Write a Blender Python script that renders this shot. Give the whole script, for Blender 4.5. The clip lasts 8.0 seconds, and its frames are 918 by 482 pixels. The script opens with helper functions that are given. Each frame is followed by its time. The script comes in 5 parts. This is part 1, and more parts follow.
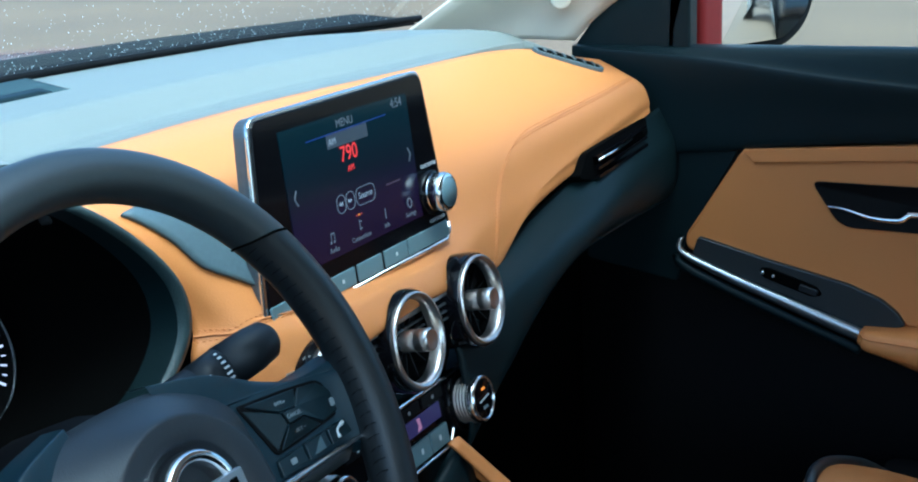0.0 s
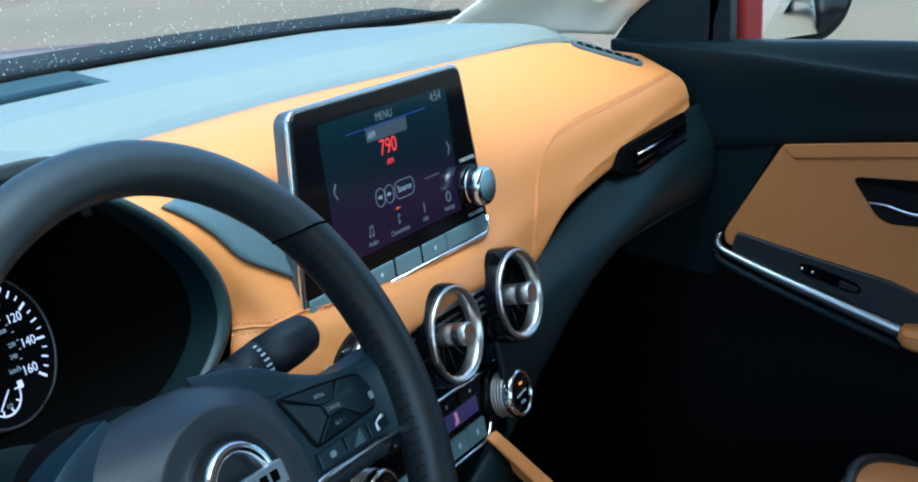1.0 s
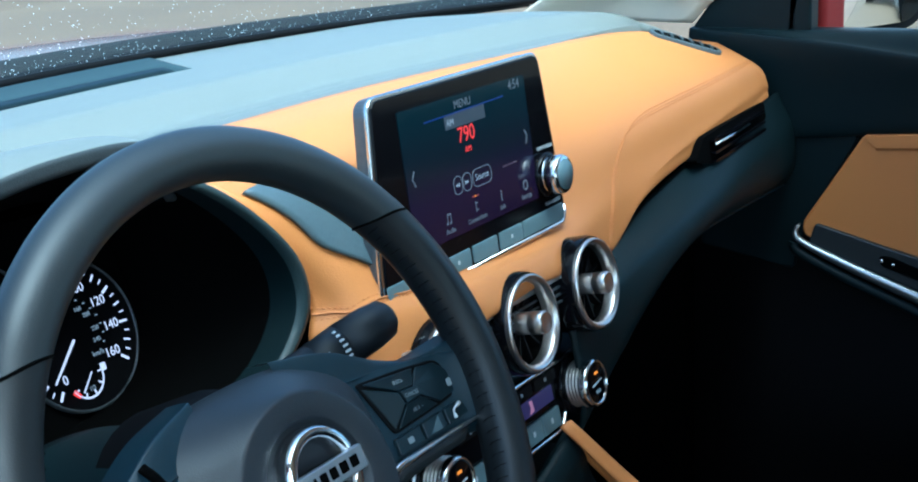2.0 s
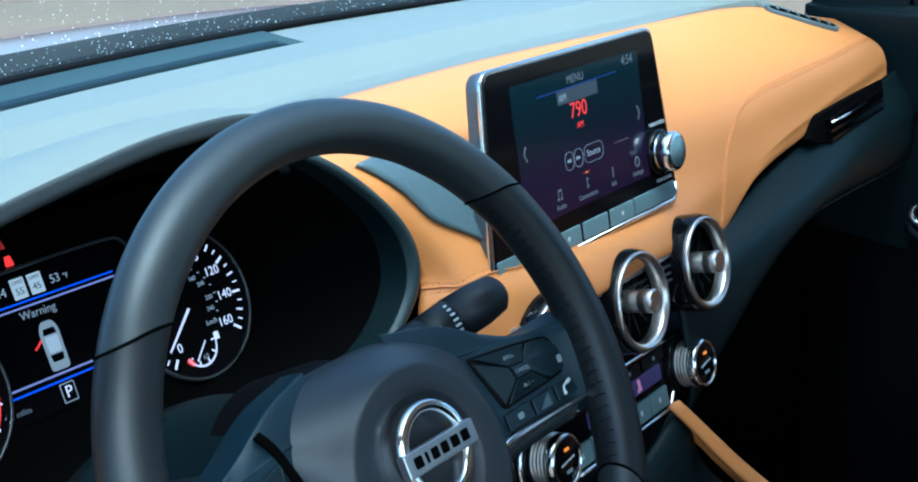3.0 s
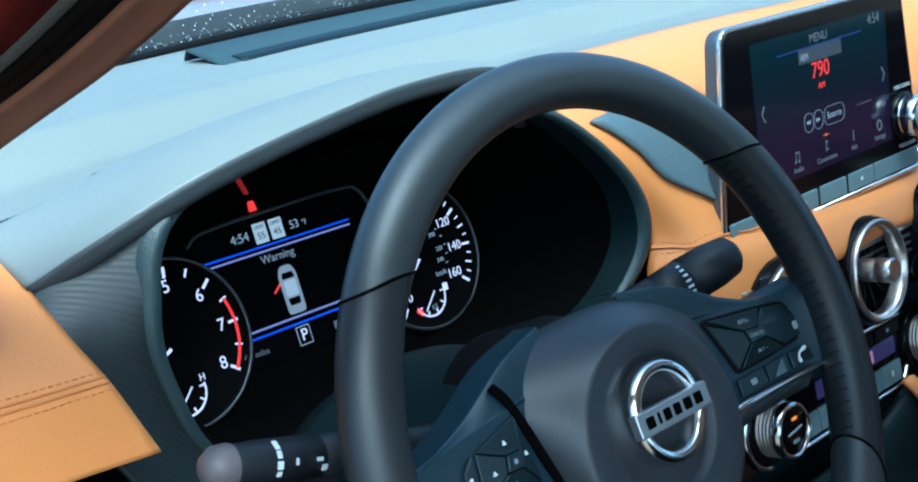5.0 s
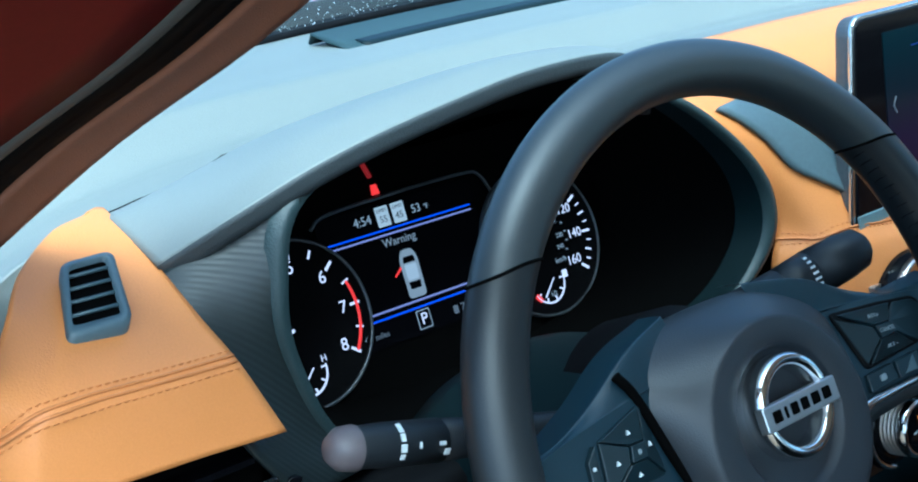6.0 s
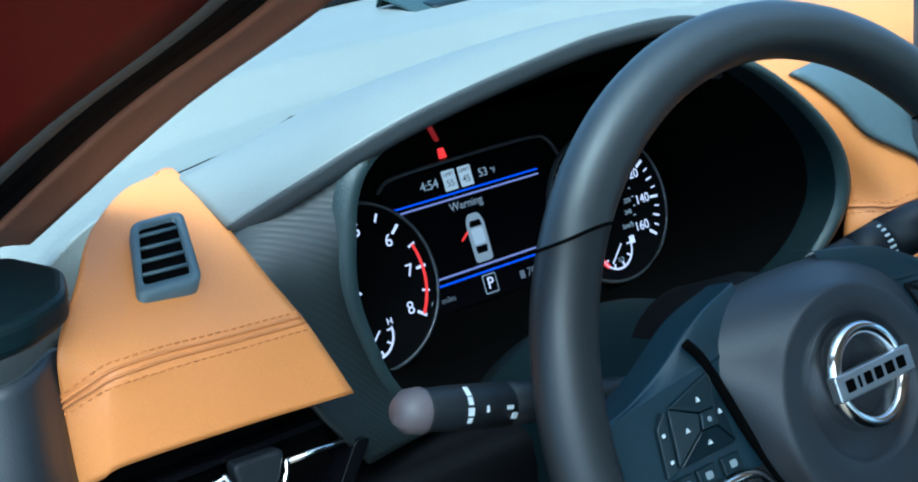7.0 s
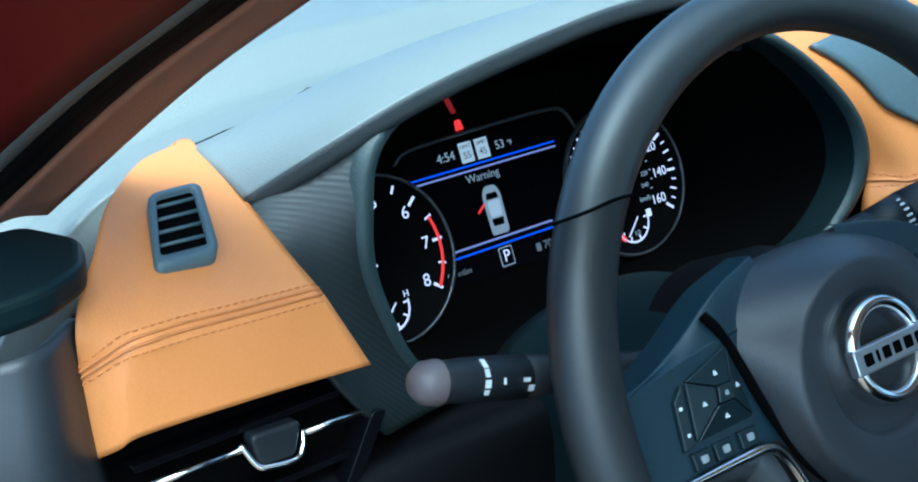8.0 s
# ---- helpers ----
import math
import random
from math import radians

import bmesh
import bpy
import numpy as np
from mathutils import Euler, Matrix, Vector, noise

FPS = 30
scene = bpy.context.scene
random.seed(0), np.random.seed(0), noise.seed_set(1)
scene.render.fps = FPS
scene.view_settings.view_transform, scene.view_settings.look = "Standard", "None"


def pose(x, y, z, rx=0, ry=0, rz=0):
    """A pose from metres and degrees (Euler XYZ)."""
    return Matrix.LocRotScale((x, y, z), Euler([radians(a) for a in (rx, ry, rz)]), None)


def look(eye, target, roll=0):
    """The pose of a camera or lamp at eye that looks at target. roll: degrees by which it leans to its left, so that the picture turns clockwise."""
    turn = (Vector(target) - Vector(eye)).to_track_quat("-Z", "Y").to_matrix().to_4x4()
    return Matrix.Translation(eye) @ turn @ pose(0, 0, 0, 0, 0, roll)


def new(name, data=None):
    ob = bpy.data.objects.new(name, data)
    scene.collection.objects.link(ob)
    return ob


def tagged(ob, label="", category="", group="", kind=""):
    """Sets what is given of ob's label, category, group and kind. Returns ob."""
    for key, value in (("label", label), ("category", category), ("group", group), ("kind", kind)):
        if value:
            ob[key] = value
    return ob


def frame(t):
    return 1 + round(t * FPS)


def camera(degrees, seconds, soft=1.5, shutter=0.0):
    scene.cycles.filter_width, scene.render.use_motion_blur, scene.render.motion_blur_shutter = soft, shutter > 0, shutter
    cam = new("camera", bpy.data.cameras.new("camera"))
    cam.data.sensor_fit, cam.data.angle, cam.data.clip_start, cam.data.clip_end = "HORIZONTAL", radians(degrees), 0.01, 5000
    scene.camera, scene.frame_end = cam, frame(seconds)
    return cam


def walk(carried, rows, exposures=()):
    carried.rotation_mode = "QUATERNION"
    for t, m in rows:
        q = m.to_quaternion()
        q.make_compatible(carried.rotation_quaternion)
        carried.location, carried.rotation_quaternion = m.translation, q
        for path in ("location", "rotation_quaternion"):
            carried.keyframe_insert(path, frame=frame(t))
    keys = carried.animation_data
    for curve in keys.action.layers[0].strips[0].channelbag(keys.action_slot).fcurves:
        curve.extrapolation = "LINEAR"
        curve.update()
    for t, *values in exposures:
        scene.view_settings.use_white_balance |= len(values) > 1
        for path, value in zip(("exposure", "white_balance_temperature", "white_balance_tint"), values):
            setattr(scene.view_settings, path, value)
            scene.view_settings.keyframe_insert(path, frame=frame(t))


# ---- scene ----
EXPOSURE = 2.24
cam = camera(37.28, 8.0, soft=2.0)
ROWS = [
    (0, -0.8614, -0.5331, 1.2941, 75.074, 2.177, -63.266),
    (0.5, -0.8608, -0.5304, 1.2933, 75.031, 2.205, -62.74),
    (1, -0.8614, -0.5294, 1.2936, 74.888, 2.218, -61.775),
    (1.5, -0.8626, -0.5273, 1.2932, 74.744, 2.323, -60.52),
    (3, -0.8646, -0.5175, 1.2913, 73.77, 2.74, -54.422),
    (3.5, -0.865, -0.5135, 1.29, 73.132, 2.908, -52.224),
    (4, -0.8658, -0.5106, 1.2892, 72.735, 3.118, -50.009),
    (4.5, -0.8683, -0.5079, 1.2896, 72.58, 3.223, -47.753),
    (6, -0.876, -0.497, 1.2896, 72.183, 3.7, -40.776),
    (6.5, -0.8768, -0.4932, 1.2874, 71.783, 3.927, -38.92),
    (7, -0.8765, -0.4917, 1.2863, 71.003, 4.0, -38.16),
    (7.5, -0.8772, -0.4895, 1.2852, 70.356, 3.986, -37.692),
    (8, -0.8772, -0.4896, 1.2853, 69.928, 3.97, -37.546),
]
walk(cam, [(t, pose(x, y, z, rx, ry, rz)) for t, x, y, z, rx, ry, rz in ROWS], exposures=[(0.0, EXPOSURE, 4580, -16)])

from mathutils.bvhtree import BVHTree

# ---- light ----
world = bpy.data.worlds.new("world")
scene.world = world
world.use_nodes = True
wn = world.node_tree
sky = wn.nodes.new("ShaderNodeTexSky")
sky.sky_type, sky.sun_disc = "NISHITA", False
sky.sun_elevation, sky.sun_rotation = radians(58), radians(205)
sky.air_density, sky.dust_density, sky.ozone_density = 0.6, 5.0, 0.6
wn.links.new(sky.outputs[0], wn.nodes["Background"].inputs[0])
wn.nodes["Background"].inputs[1].default_value = 0.125
sun_data = bpy.data.lights.new("sun", "SUN")
sun_data.energy, sun_data.angle, sun_data.color = 0.66, radians(45), (1.0, 0.97, 0.93)
sun = new("sun", sun_data)
sun.matrix_world = look((0, 0, 5), (0.15, 0.32, 4.30))


# ---- materials ----
def mat(name, col, rough=0.5, metal=0.0, bump=0.0, scale=300.0, vary=0.12, coat=0.0, spec=0.5, stains=4.0, wear=0.0):
    """A surface with grain (bump) and variation of tone at two scales."""
    m = bpy.data.materials.new(name)
    m.use_nodes = True
    nt = m.node_tree
    b = nt.nodes["Principled BSDF"]
    b.inputs["Roughness"].default_value, b.inputs["Metallic"].default_value = rough, metal
    b.inputs["Coat Weight"].default_value, b.inputs["Specular IOR Level"].default_value = coat, spec
    tc = nt.nodes.new("ShaderNodeTexCoord")
    big, fine = nt.nodes.new("ShaderNodeTexNoise"), nt.nodes.new("ShaderNodeTexNoise")
    big.inputs["Scale"].default_value, big.inputs["Detail"].default_value = stains, 4.0
    fine.inputs["Scale"].default_value, fine.inputs["Detail"].default_value = scale, 3.0
    for n in (big, fine):
        nt.links.new(tc.outputs["Object"], n.inputs["Vector"])
    mix = nt.nodes.new("ShaderNodeMath")
    mix.operation = "ADD"
    nt.links.new(big.outputs[0], mix.inputs[0])
    nt.links.new(fine.outputs[0], mix.inputs[1])
    ramp = nt.nodes.new("ShaderNodeValToRGB")
    lo, hi = [max(0.0, c * (1 - vary)) for c in col], [min(1.0, c * (1 + vary)) for c in col]
    ramp.color_ramp.elements[0].position, ramp.color_ramp.elements[0].color = 0.3, (*lo, 1)
    ramp.color_ramp.elements[1].position, ramp.color_ramp.elements[1].color = 0.7, (*hi, 1)
    half = nt.nodes.new("ShaderNodeMath")
    half.operation, half.inputs[1].default_value = "MULTIPLY", 0.5
    nt.links.new(mix.outputs[0], half.inputs[0])
    nt.links.new(half.outputs[0], ramp.inputs[0])
    nt.links.new(ramp.outputs[0], b.inputs["Base Color"])
    rr = nt.nodes.new("ShaderNodeMapRange")
    rr.inputs["To Min"].default_value, rr.inputs["To Max"].default_value = max(0.02, rough - 0.06), min(1.0, rough + 0.06)
    nt.links.new(big.outputs[0], rr.inputs[0])
    nt.links.new(rr.outputs[0], b.inputs["Roughness"])
    if bump:
        v = nt.nodes.new("ShaderNodeTexVoronoi")
        v.inputs["Scale"].default_value = scale
        nt.links.new(tc.outputs["Object"], v.inputs["Vector"])
        bp = nt.nodes.new("ShaderNodeBump")
        bp.inputs["Strength"].default_value, bp.inputs["Distance"].default_value = bump, 0.0006
        nt.links.new(v.outputs[0], bp.inputs["Height"])
        nt.links.new(bp.outputs[0], b.inputs["Normal"])
    return m


def glow(name, col, strength=1.0):
    m = bpy.data.materials.new(name)
    m.use_nodes = True
    b = m.node_tree.nodes["Principled BSDF"]
    b.inputs["Base Color"].default_value = (0.01, 0.01, 0.01, 1)
    b.inputs["Emission Color"].default_value, b.inputs["Emission Strength"].default_value = (*col, 1), strength
    b.inputs["Roughness"].default_value = 0.3
    return m


TAN = mat("tan_leather", (0.54, 0.205, 0.051), 0.50, bump=0.2, scale=900, vary=0.06, spec=0.5)
TAN_THREAD = mat("tan_thread", (0.50, 0.180, 0.042), 0.7, vary=0.2)
TAN_DARK = mat("tan_crease", (0.46, 0.165, 0.04), 0.6)
GREY_PAD = mat("grey_soft_plastic", (0.150, 0.163, 0.152), 0.55, bump=0.2, scale=1100, vary=0.08)
BLACK_SOFT = mat("black_soft_plastic", (0.0045, 0.0105, 0.0125), 0.48, bump=0.12, spec=0.17, scale=1000)
BLACK_LEATHER = mat("black_leather", (0.018, 0.023, 0.026), 0.42, bump=0.06, spec=0.65, scale=1200)
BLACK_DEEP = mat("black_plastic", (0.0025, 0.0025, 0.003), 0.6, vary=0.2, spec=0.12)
BLACK_GLOSS = mat("piano_black", (0.003, 0.003, 0.004), 0.08, vary=0.1, spec=0.14)
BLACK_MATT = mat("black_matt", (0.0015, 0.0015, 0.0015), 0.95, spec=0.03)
CHROME = mat("satin_chrome", (0.72, 0.73, 0.74), 0.16, 1.0, vary=0.05)
CHROME_BRIGHT = mat("bright_chrome", (0.85, 0.85, 0.86), 0.07, 1.0, vary=0.03)
SILVER = mat("silver_paint", (0.55, 0.56, 0.57), 0.3, 0.9, vary=0.05)
BUTTON = mat("grey_button", (0.13, 0.19, 0.21), 0.4, vary=0.06)
DEFROST = mat("defroster_teal", (0.026, 0.046, 0.050), 0.65, bump=0.2, spec=0.3, scale=900)
RUBBER = mat("black_rubber", (0.008, 0.010, 0.011), 0.85, spec=0.15)
CREAM = mat("cream_cloth", (0.78, 0.68, 0.53), 0.8, bump=0.3, scale=1500, vary=0.06)
# the body red with shade put into its colour, for pillar skin and mirror mount
RED_SHADED = mat("red_paint_shaded", (0.10, 0.006, 0.006), 0.5, vary=0.1, spec=0.2)
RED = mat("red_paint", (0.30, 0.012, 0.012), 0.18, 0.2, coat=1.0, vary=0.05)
SAND = mat("sandy_ground", (0.130, 0.087, 0.049), 0.8, bump=0.6, scale=24, vary=0.30, stains=0.5)
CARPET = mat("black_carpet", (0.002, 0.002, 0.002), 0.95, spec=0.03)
PALE_MARK = mat("pale_print", (0.55, 0.58, 0.6), 0.5)
GREY_PRINT = mat("grey_print", (0.22, 0.25, 0.27), 0.5)
WHITE_LIT = glow("white_light", (0.95, 0.82, 1.0), 0.21)
DIM_LIT = glow("dim_light", (0.55, 0.55, 0.66), 0.05)
RED_LIT = glow("red_light", (1.0, 0.03, 0.03), 0.24)
RED_DIM = glow("dim_red_light", (1.0, 0.03, 0.04), 0.05)
BLUE_LIT = glow("blue_light", (0.04, 0.10, 0.9), 0.2)
LILAC_LIT = glow("lilac_light", (0.45, 0.42, 0.9), 0.13)
AMBER_LIT = glow("amber_light", (1.0, 0.25, 0.02), 0.25)

BLACK_GRIP = mat("grip_leather", (0.010, 0.0120, 0.014), 0.42, bump=0.05, spec=0.4, scale=900)
PAD_GREY = mat("airbag_plastic", (0.018, 0.021, 0.026), 0.46, bump=0.12, scale=1200)
SPOKE = mat("spoke_satin", (0.009, 0.021, 0.031), 0.36, spec=0.45)
BUTTON_DARK = mat("dark_button", (0.006, 0.014, 0.019), 0.38, spec=0.4)
BLACK_SATIN = mat("black_satin", (0.009, 0.011, 0.014), 0.5, spec=0.35)
CAP_GREY = mat("cap_grey", (0.085, 0.07, 0.075), 0.5)
SILVER_DARK = mat("dark_silver", (0.10, 0.11, 0.12), 0.35, 0.6)
VENT_GREY = mat("vent_grey", (0.075, 0.105, 0.12), 0.45)
SWITCH_BLACK = mat("switch_black", (0.014, 0.017, 0.019), 0.45, bump=0.3, scale=900)
DISPLAY_BLACK = mat("display_black", (0.0015, 0.0015, 0.0025), 0.6, vary=0.02, spec=0.03)
DIAL_BLACK = mat("dial_black", (0.002, 0.002, 0.0025), 0.6, vary=0.1, spec=0.03)
SIGN_INK = mat("sign_ink", (0.02, 0.02, 0.02), 0.6)
MIRROR = mat("mirror_silver", (0.9, 0.9, 0.9), 0.01, 1.0, vary=0.0)
DIM_LIT2 = glow("grey_light", (0.6, 0.6, 0.7), 0.09)
WHITE_SOFT = glow("soft_white_light", (0.75, 0.76, 0.88), 0.09)

RIBBED = mat("fine_ribbed", (0.010, 0.014, 0.0145), 0.45)
rt_ = RIBBED.node_tree
wv, rb, co = rt_.nodes.new("ShaderNodeTexWave"), rt_.nodes.new("ShaderNodeBump"), rt_.nodes.new("ShaderNodeTexCoord")
wv.inputs["Scale"].default_value, wv.bands_direction = 120.0, "DIAGONAL"
rb.inputs["Strength"].default_value, rb.inputs["Distance"].default_value = 0.2, 0.0006
rt_.links.new(co.outputs["Object"], wv.inputs["Vector"])
rt_.links.new(wv.outputs["Color"], rb.inputs["Height"])
rt_.links.new(rb.outputs[0], rt_.nodes["Principled BSDF"].inputs["Normal"])
GUNMETAL = mat("gunmetal", (0.70, 0.67, 0.64), 0.45, 1.0, vary=0.1)
SATIN_RING = mat("satin_ring", (0.66, 0.62, 0.59), 0.30, 1.0, vary=0.05)

GLASS = bpy.data.materials.new("clear_glass")
GLASS.use_nodes = True
gn = GLASS.node_tree
clear, shine, rim_w, power, blend = (gn.nodes.new("ShaderNode" + k) for k in ("BsdfTransparent", "BsdfGlossy", "LayerWeight", "Math", "MixShader"))
shine.inputs["Roughness"].default_value, rim_w.inputs["Blend"].default_value = 0.02, 0.5
power.operation, power.inputs[1].default_value = "POWER", 6.0
clear.inputs["Color"].default_value = (0.93, 0.96, 0.95, 1)
gn.links.new(rim_w.outputs["Facing"], power.inputs[0])
gn.links.new(power.outputs[0], blend.inputs[0])
gn.links.new(clear.outputs[0], blend.inputs[1])
gn.links.new(shine.outputs[0], blend.inputs[2])
gn.links.new(blend.outputs[0], gn.nodes["Material Output"].inputs["Surface"])


# ---- building helpers ----
def mesh_object(name, verts, faces, material, parent=None, label="", smooth=True, at=None, thick=0.0, bevel=0.0):
    me = bpy.data.meshes.new(name)
    me.from_pydata([tuple(v) for v in verts], [], faces)
    me.update()
    bm = bmesh.new()
    bm.from_mesh(me)
    bmesh.ops.remove_doubles(bm, verts=bm.verts, dist=1e-6)
    bmesh.ops.recalc_face_normals(bm, faces=bm.faces)
    bm.to_mesh(me)
    bm.free()
    ob = new(name, me)
    me.materials.append(material)
    if smooth:
        for p in me.polygons:
            p.use_smooth = True
    if parent is not None:
        ob.parent = parent
    if at is not None:
        ob.matrix_basis = at
    if label:
        ob["label"] = label
    if thick:
        s = ob.modifiers.new("thickness", "SOLIDIFY")
        s.thickness, s.offset = thick, -1.0
    if bevel:
        b = ob.modifiers.new("edge", "BEVEL")
        b.width, b.segments, b.limit_method, b.angle_limit = bevel, 3, "ANGLE", radians(35)
        if smooth:
            w = ob.modifiers.new("normals", "WEIGHTED_NORMAL")
            w.keep_sharp = True
    return ob


def thing(name, label, category, at=None, group="", kind=""):
    ob = new(name)
    ob.empty_display_size = 0.02
    if at is not None:
        ob.matrix_basis = at
    return tagged(ob, label, category, group, kind)


def face(x, y, z, tilt):
    """A frame whose x runs across the car, y up a face that leans forward by tilt, and z out of it, to the rear."""
    return pose(x, y, z, 90 - tilt)


def spline(points, n, closed=False):
    """n places along a smooth curve through the points."""
    p = [Vector(q) for q in points]
    k = len(p)
    segs = k if closed else k - 1
    out = []
    for i in range(n):
        u = i / (n if closed else n - 1) * segs
        j = min(int(u), segs - 1)
        f = u - j
        if closed:
            a, b, c, d = p[(j - 1) % k], p[j], p[(j + 1) % k], p[(j + 2) % k]
        else:
            b, c = p[j], p[j + 1]
            a = p[j - 1] if j else b * 2 - c
            d = p[j + 2] if j + 2 < k else c * 2 - b
        out.append(0.5 * (2 * b + (c - a) * f + (2 * a - 5 * b + 4 * c - d) * f * f + (3 * b - a - 3 * c + d) * f ** 3))
    return out


def loft(rails, nu=40, nv=24, straight=False):
    """A smooth sheet through curves that run the same way."""
    r = [spline(q, nu) for q in rails]
    verts, faces = [], []
    rows = len(r) if straight else nv
    cols = [[r[k][i] for k in range(len(r))] if straight else spline([q[i] for q in r], nv) for i in range(nu)]
    for c in cols:
        verts += c
    for i in range(nu - 1):
        for j in range(rows - 1):
            a = i * rows + j
            faces.append((a, a + 1, a + rows + 1, a + rows))
    return verts, faces


def tube(points, r, sides=8, closed=False, flat=1.0):
    """A round bar along the points; flat squeezes it."""
    p = [Vector(q) for q in points]
    n = len(p)
    verts, faces = [], []
    ref = Vector((0.13, 0.21, 1)).normalized()
    for i in range(n):
        t = (p[(i + 1) % n] - p[i - 1]) if closed else (p[min(i + 1, n - 1)] - p[max(i - 1, 0)])
        t.normalize()
        a = t.cross(ref).normalized()
        b = a.cross(t).normalized()
        rr = r[i] if isinstance(r, (list, tuple)) else r
        for k in range(sides):
            w = 2 * math.pi * k / sides
            verts.append(p[i] + a * (rr * math.cos(w)) + b * (rr * flat * math.sin(w)))
    for i in range(n if closed else n - 1):
        for k in range(sides):
            j, l = (i + 1) % n, (k + 1) % sides
            faces.append((i * sides + k, i * sides + l, j * sides + l, j * sides + k))
    if not closed:
        faces += [tuple(range(sides))[::-1], tuple(range((n - 1) * sides, n * sides))]
    return verts, faces


def lathe(profile, sides=48, arc=360):
    """A turned shape from (radius, height) pairs, about z."""
    verts, faces = [], []
    m = len(profile)
    for i in range(sides):
        w = radians(arc) * i / sides
        for rad, h in profile:
            verts.append((rad * math.cos(w), rad * math.sin(w), h))
    for i in range(sides):
        for k in range(m - 1):
            a, b = i * m + k, ((i + 1) % sides) * m + k
            faces.append((a, b, b + 1, a + 1))
    return verts, faces


def prism(outline, z0, z1):
    """A plate from a flat outline, between two heights."""
    n = len(outline)
    verts = [(x, y, z0) for x, y in outline] + [(x, y, z1) for x, y in outline]
    faces = [tuple(range(n))[::-1], tuple(range(n, 2 * n))]
    faces += [(i, (i + 1) % n, n + (i + 1) % n, n + i) for i in range(n)]
    return verts, faces


def rounded(corners, r, seg=6):
    """An outline with its corners rounded by r."""
    out = []
    n = len(corners)
    for i in range(n):
        p = Vector(corners[i])
        a, b = (Vector(corners[i - 1]) - p), (Vector(corners[(i + 1) % n]) - p)
        rr = r[i] if isinstance(r, (list, tuple)) else r
        rr = min(rr, a.length * 0.49, b.length * 0.49)
        pa, pb = p + a.normalized() * rr, p + b.normalized() * rr
        for k in range(seg + 1):
            f = k / seg
            q = pa * (1 - f) ** 2 + p * 2 * f * (1 - f) + pb * f * f
            out.append((q.x, q.y))
    return out


def rect(w, h, r=0.0, cx=0.0, cy=0.0):
    c = [(cx - w / 2, cy - h / 2), (cx + w / 2, cy - h / 2), (cx + w / 2, cy + h / 2), (cx - w / 2, cy + h / 2)]
    return rounded(c, r) if r else c


def plate(name, outline, z0, z1, material, parent, label="", bevel=0.0, at=None):
    return mesh_object(name, *prism(outline, z0, z1), material, parent, label, smooth=False, bevel=bevel, at=at)


def lettering(name, words, size, material, parent, x, y, z, align="CENTER", turn=0.0, wide=1.0):
    cu = bpy.data.curves.new(name, "FONT")
    cu.body, cu.size, cu.align_x, cu.align_y, cu.extrude = words, size, align, "CENTER", 0.0001
    tmp = bpy.data.objects.new(name, cu)
    scene.collection.objects.link(tmp)
    bpy.context.view_layer.update()
    me = bpy.data.meshes.new_from_object(tmp.evaluated_get(bpy.context.evaluated_depsgraph_get()))
    bpy.data.objects.remove(tmp)
    me.materials.clear()
    me.materials.append(material)
    ob = new(name, me)
    ob.parent = parent
    ob.matrix_basis = Matrix.Translation((x, y, z)) @ pose(0, 0, 0, 0, 0, turn) @ Matrix.Diagonal((wide, 1, 1, 1))
    return ob


def on_surface(points, ob, lift=0.0003):
    """The points, moved to the nearest places of a mesh."""
    me = ob.data
    tree = BVHTree.FromPolygons([v.co for v in me.vertices], [tuple(p.vertices) for p in me.polygons])
    eye = Vector((-0.2, -0.6, 1.5))
    out = []
    for p in points:
        q, n, _, _ = tree.find_nearest(Vector(p))
        if n.dot(eye - q) < 0:
            n = -n
        out.append(q + n * lift)
    return out


def stitches(name, points, gap, material, parent, r=0.0009):
    """A row of short thread ends along a curve."""
    verts, faces = [], []
    p = [Vector(q) for q in points]
    along = 0.0
    for a, b in zip(p, p[1:]):
        d = (b - a).length
        s = (gap - along % gap) % gap
        while s < d:
            q = a + (b - a) * (s / d)
            w = (b - a).normalized() * gap * 0.33
            v, f = tube([q - w, q, q + w], [r * 0.5, r, r * 0.5], 5)
            k = len(verts)
            verts += v
            faces += [tuple(i + k for i in g) for g in f]
            s += gap
        along += d
    return mesh_object(name, verts, faces, material, parent, "thread stitching")


# ---- ground and shell of the car ----
def ground():
    v, f = loft([[(-60, y, 0), (0, y, 0.0), (60, y, 0)] for y in (-60, -20, 20, 60)], 40, 40)
    ob = mesh_object("ground", [Vector((p.x * 40 if abs(p.x) > 50 else p.x, p.y * 40 if abs(p.y) > 50 else p.y, 0)) for p in v], f, SAND)
    tagged(ob, "pale wet sandy ground outside the car", "ground", kind="structure")


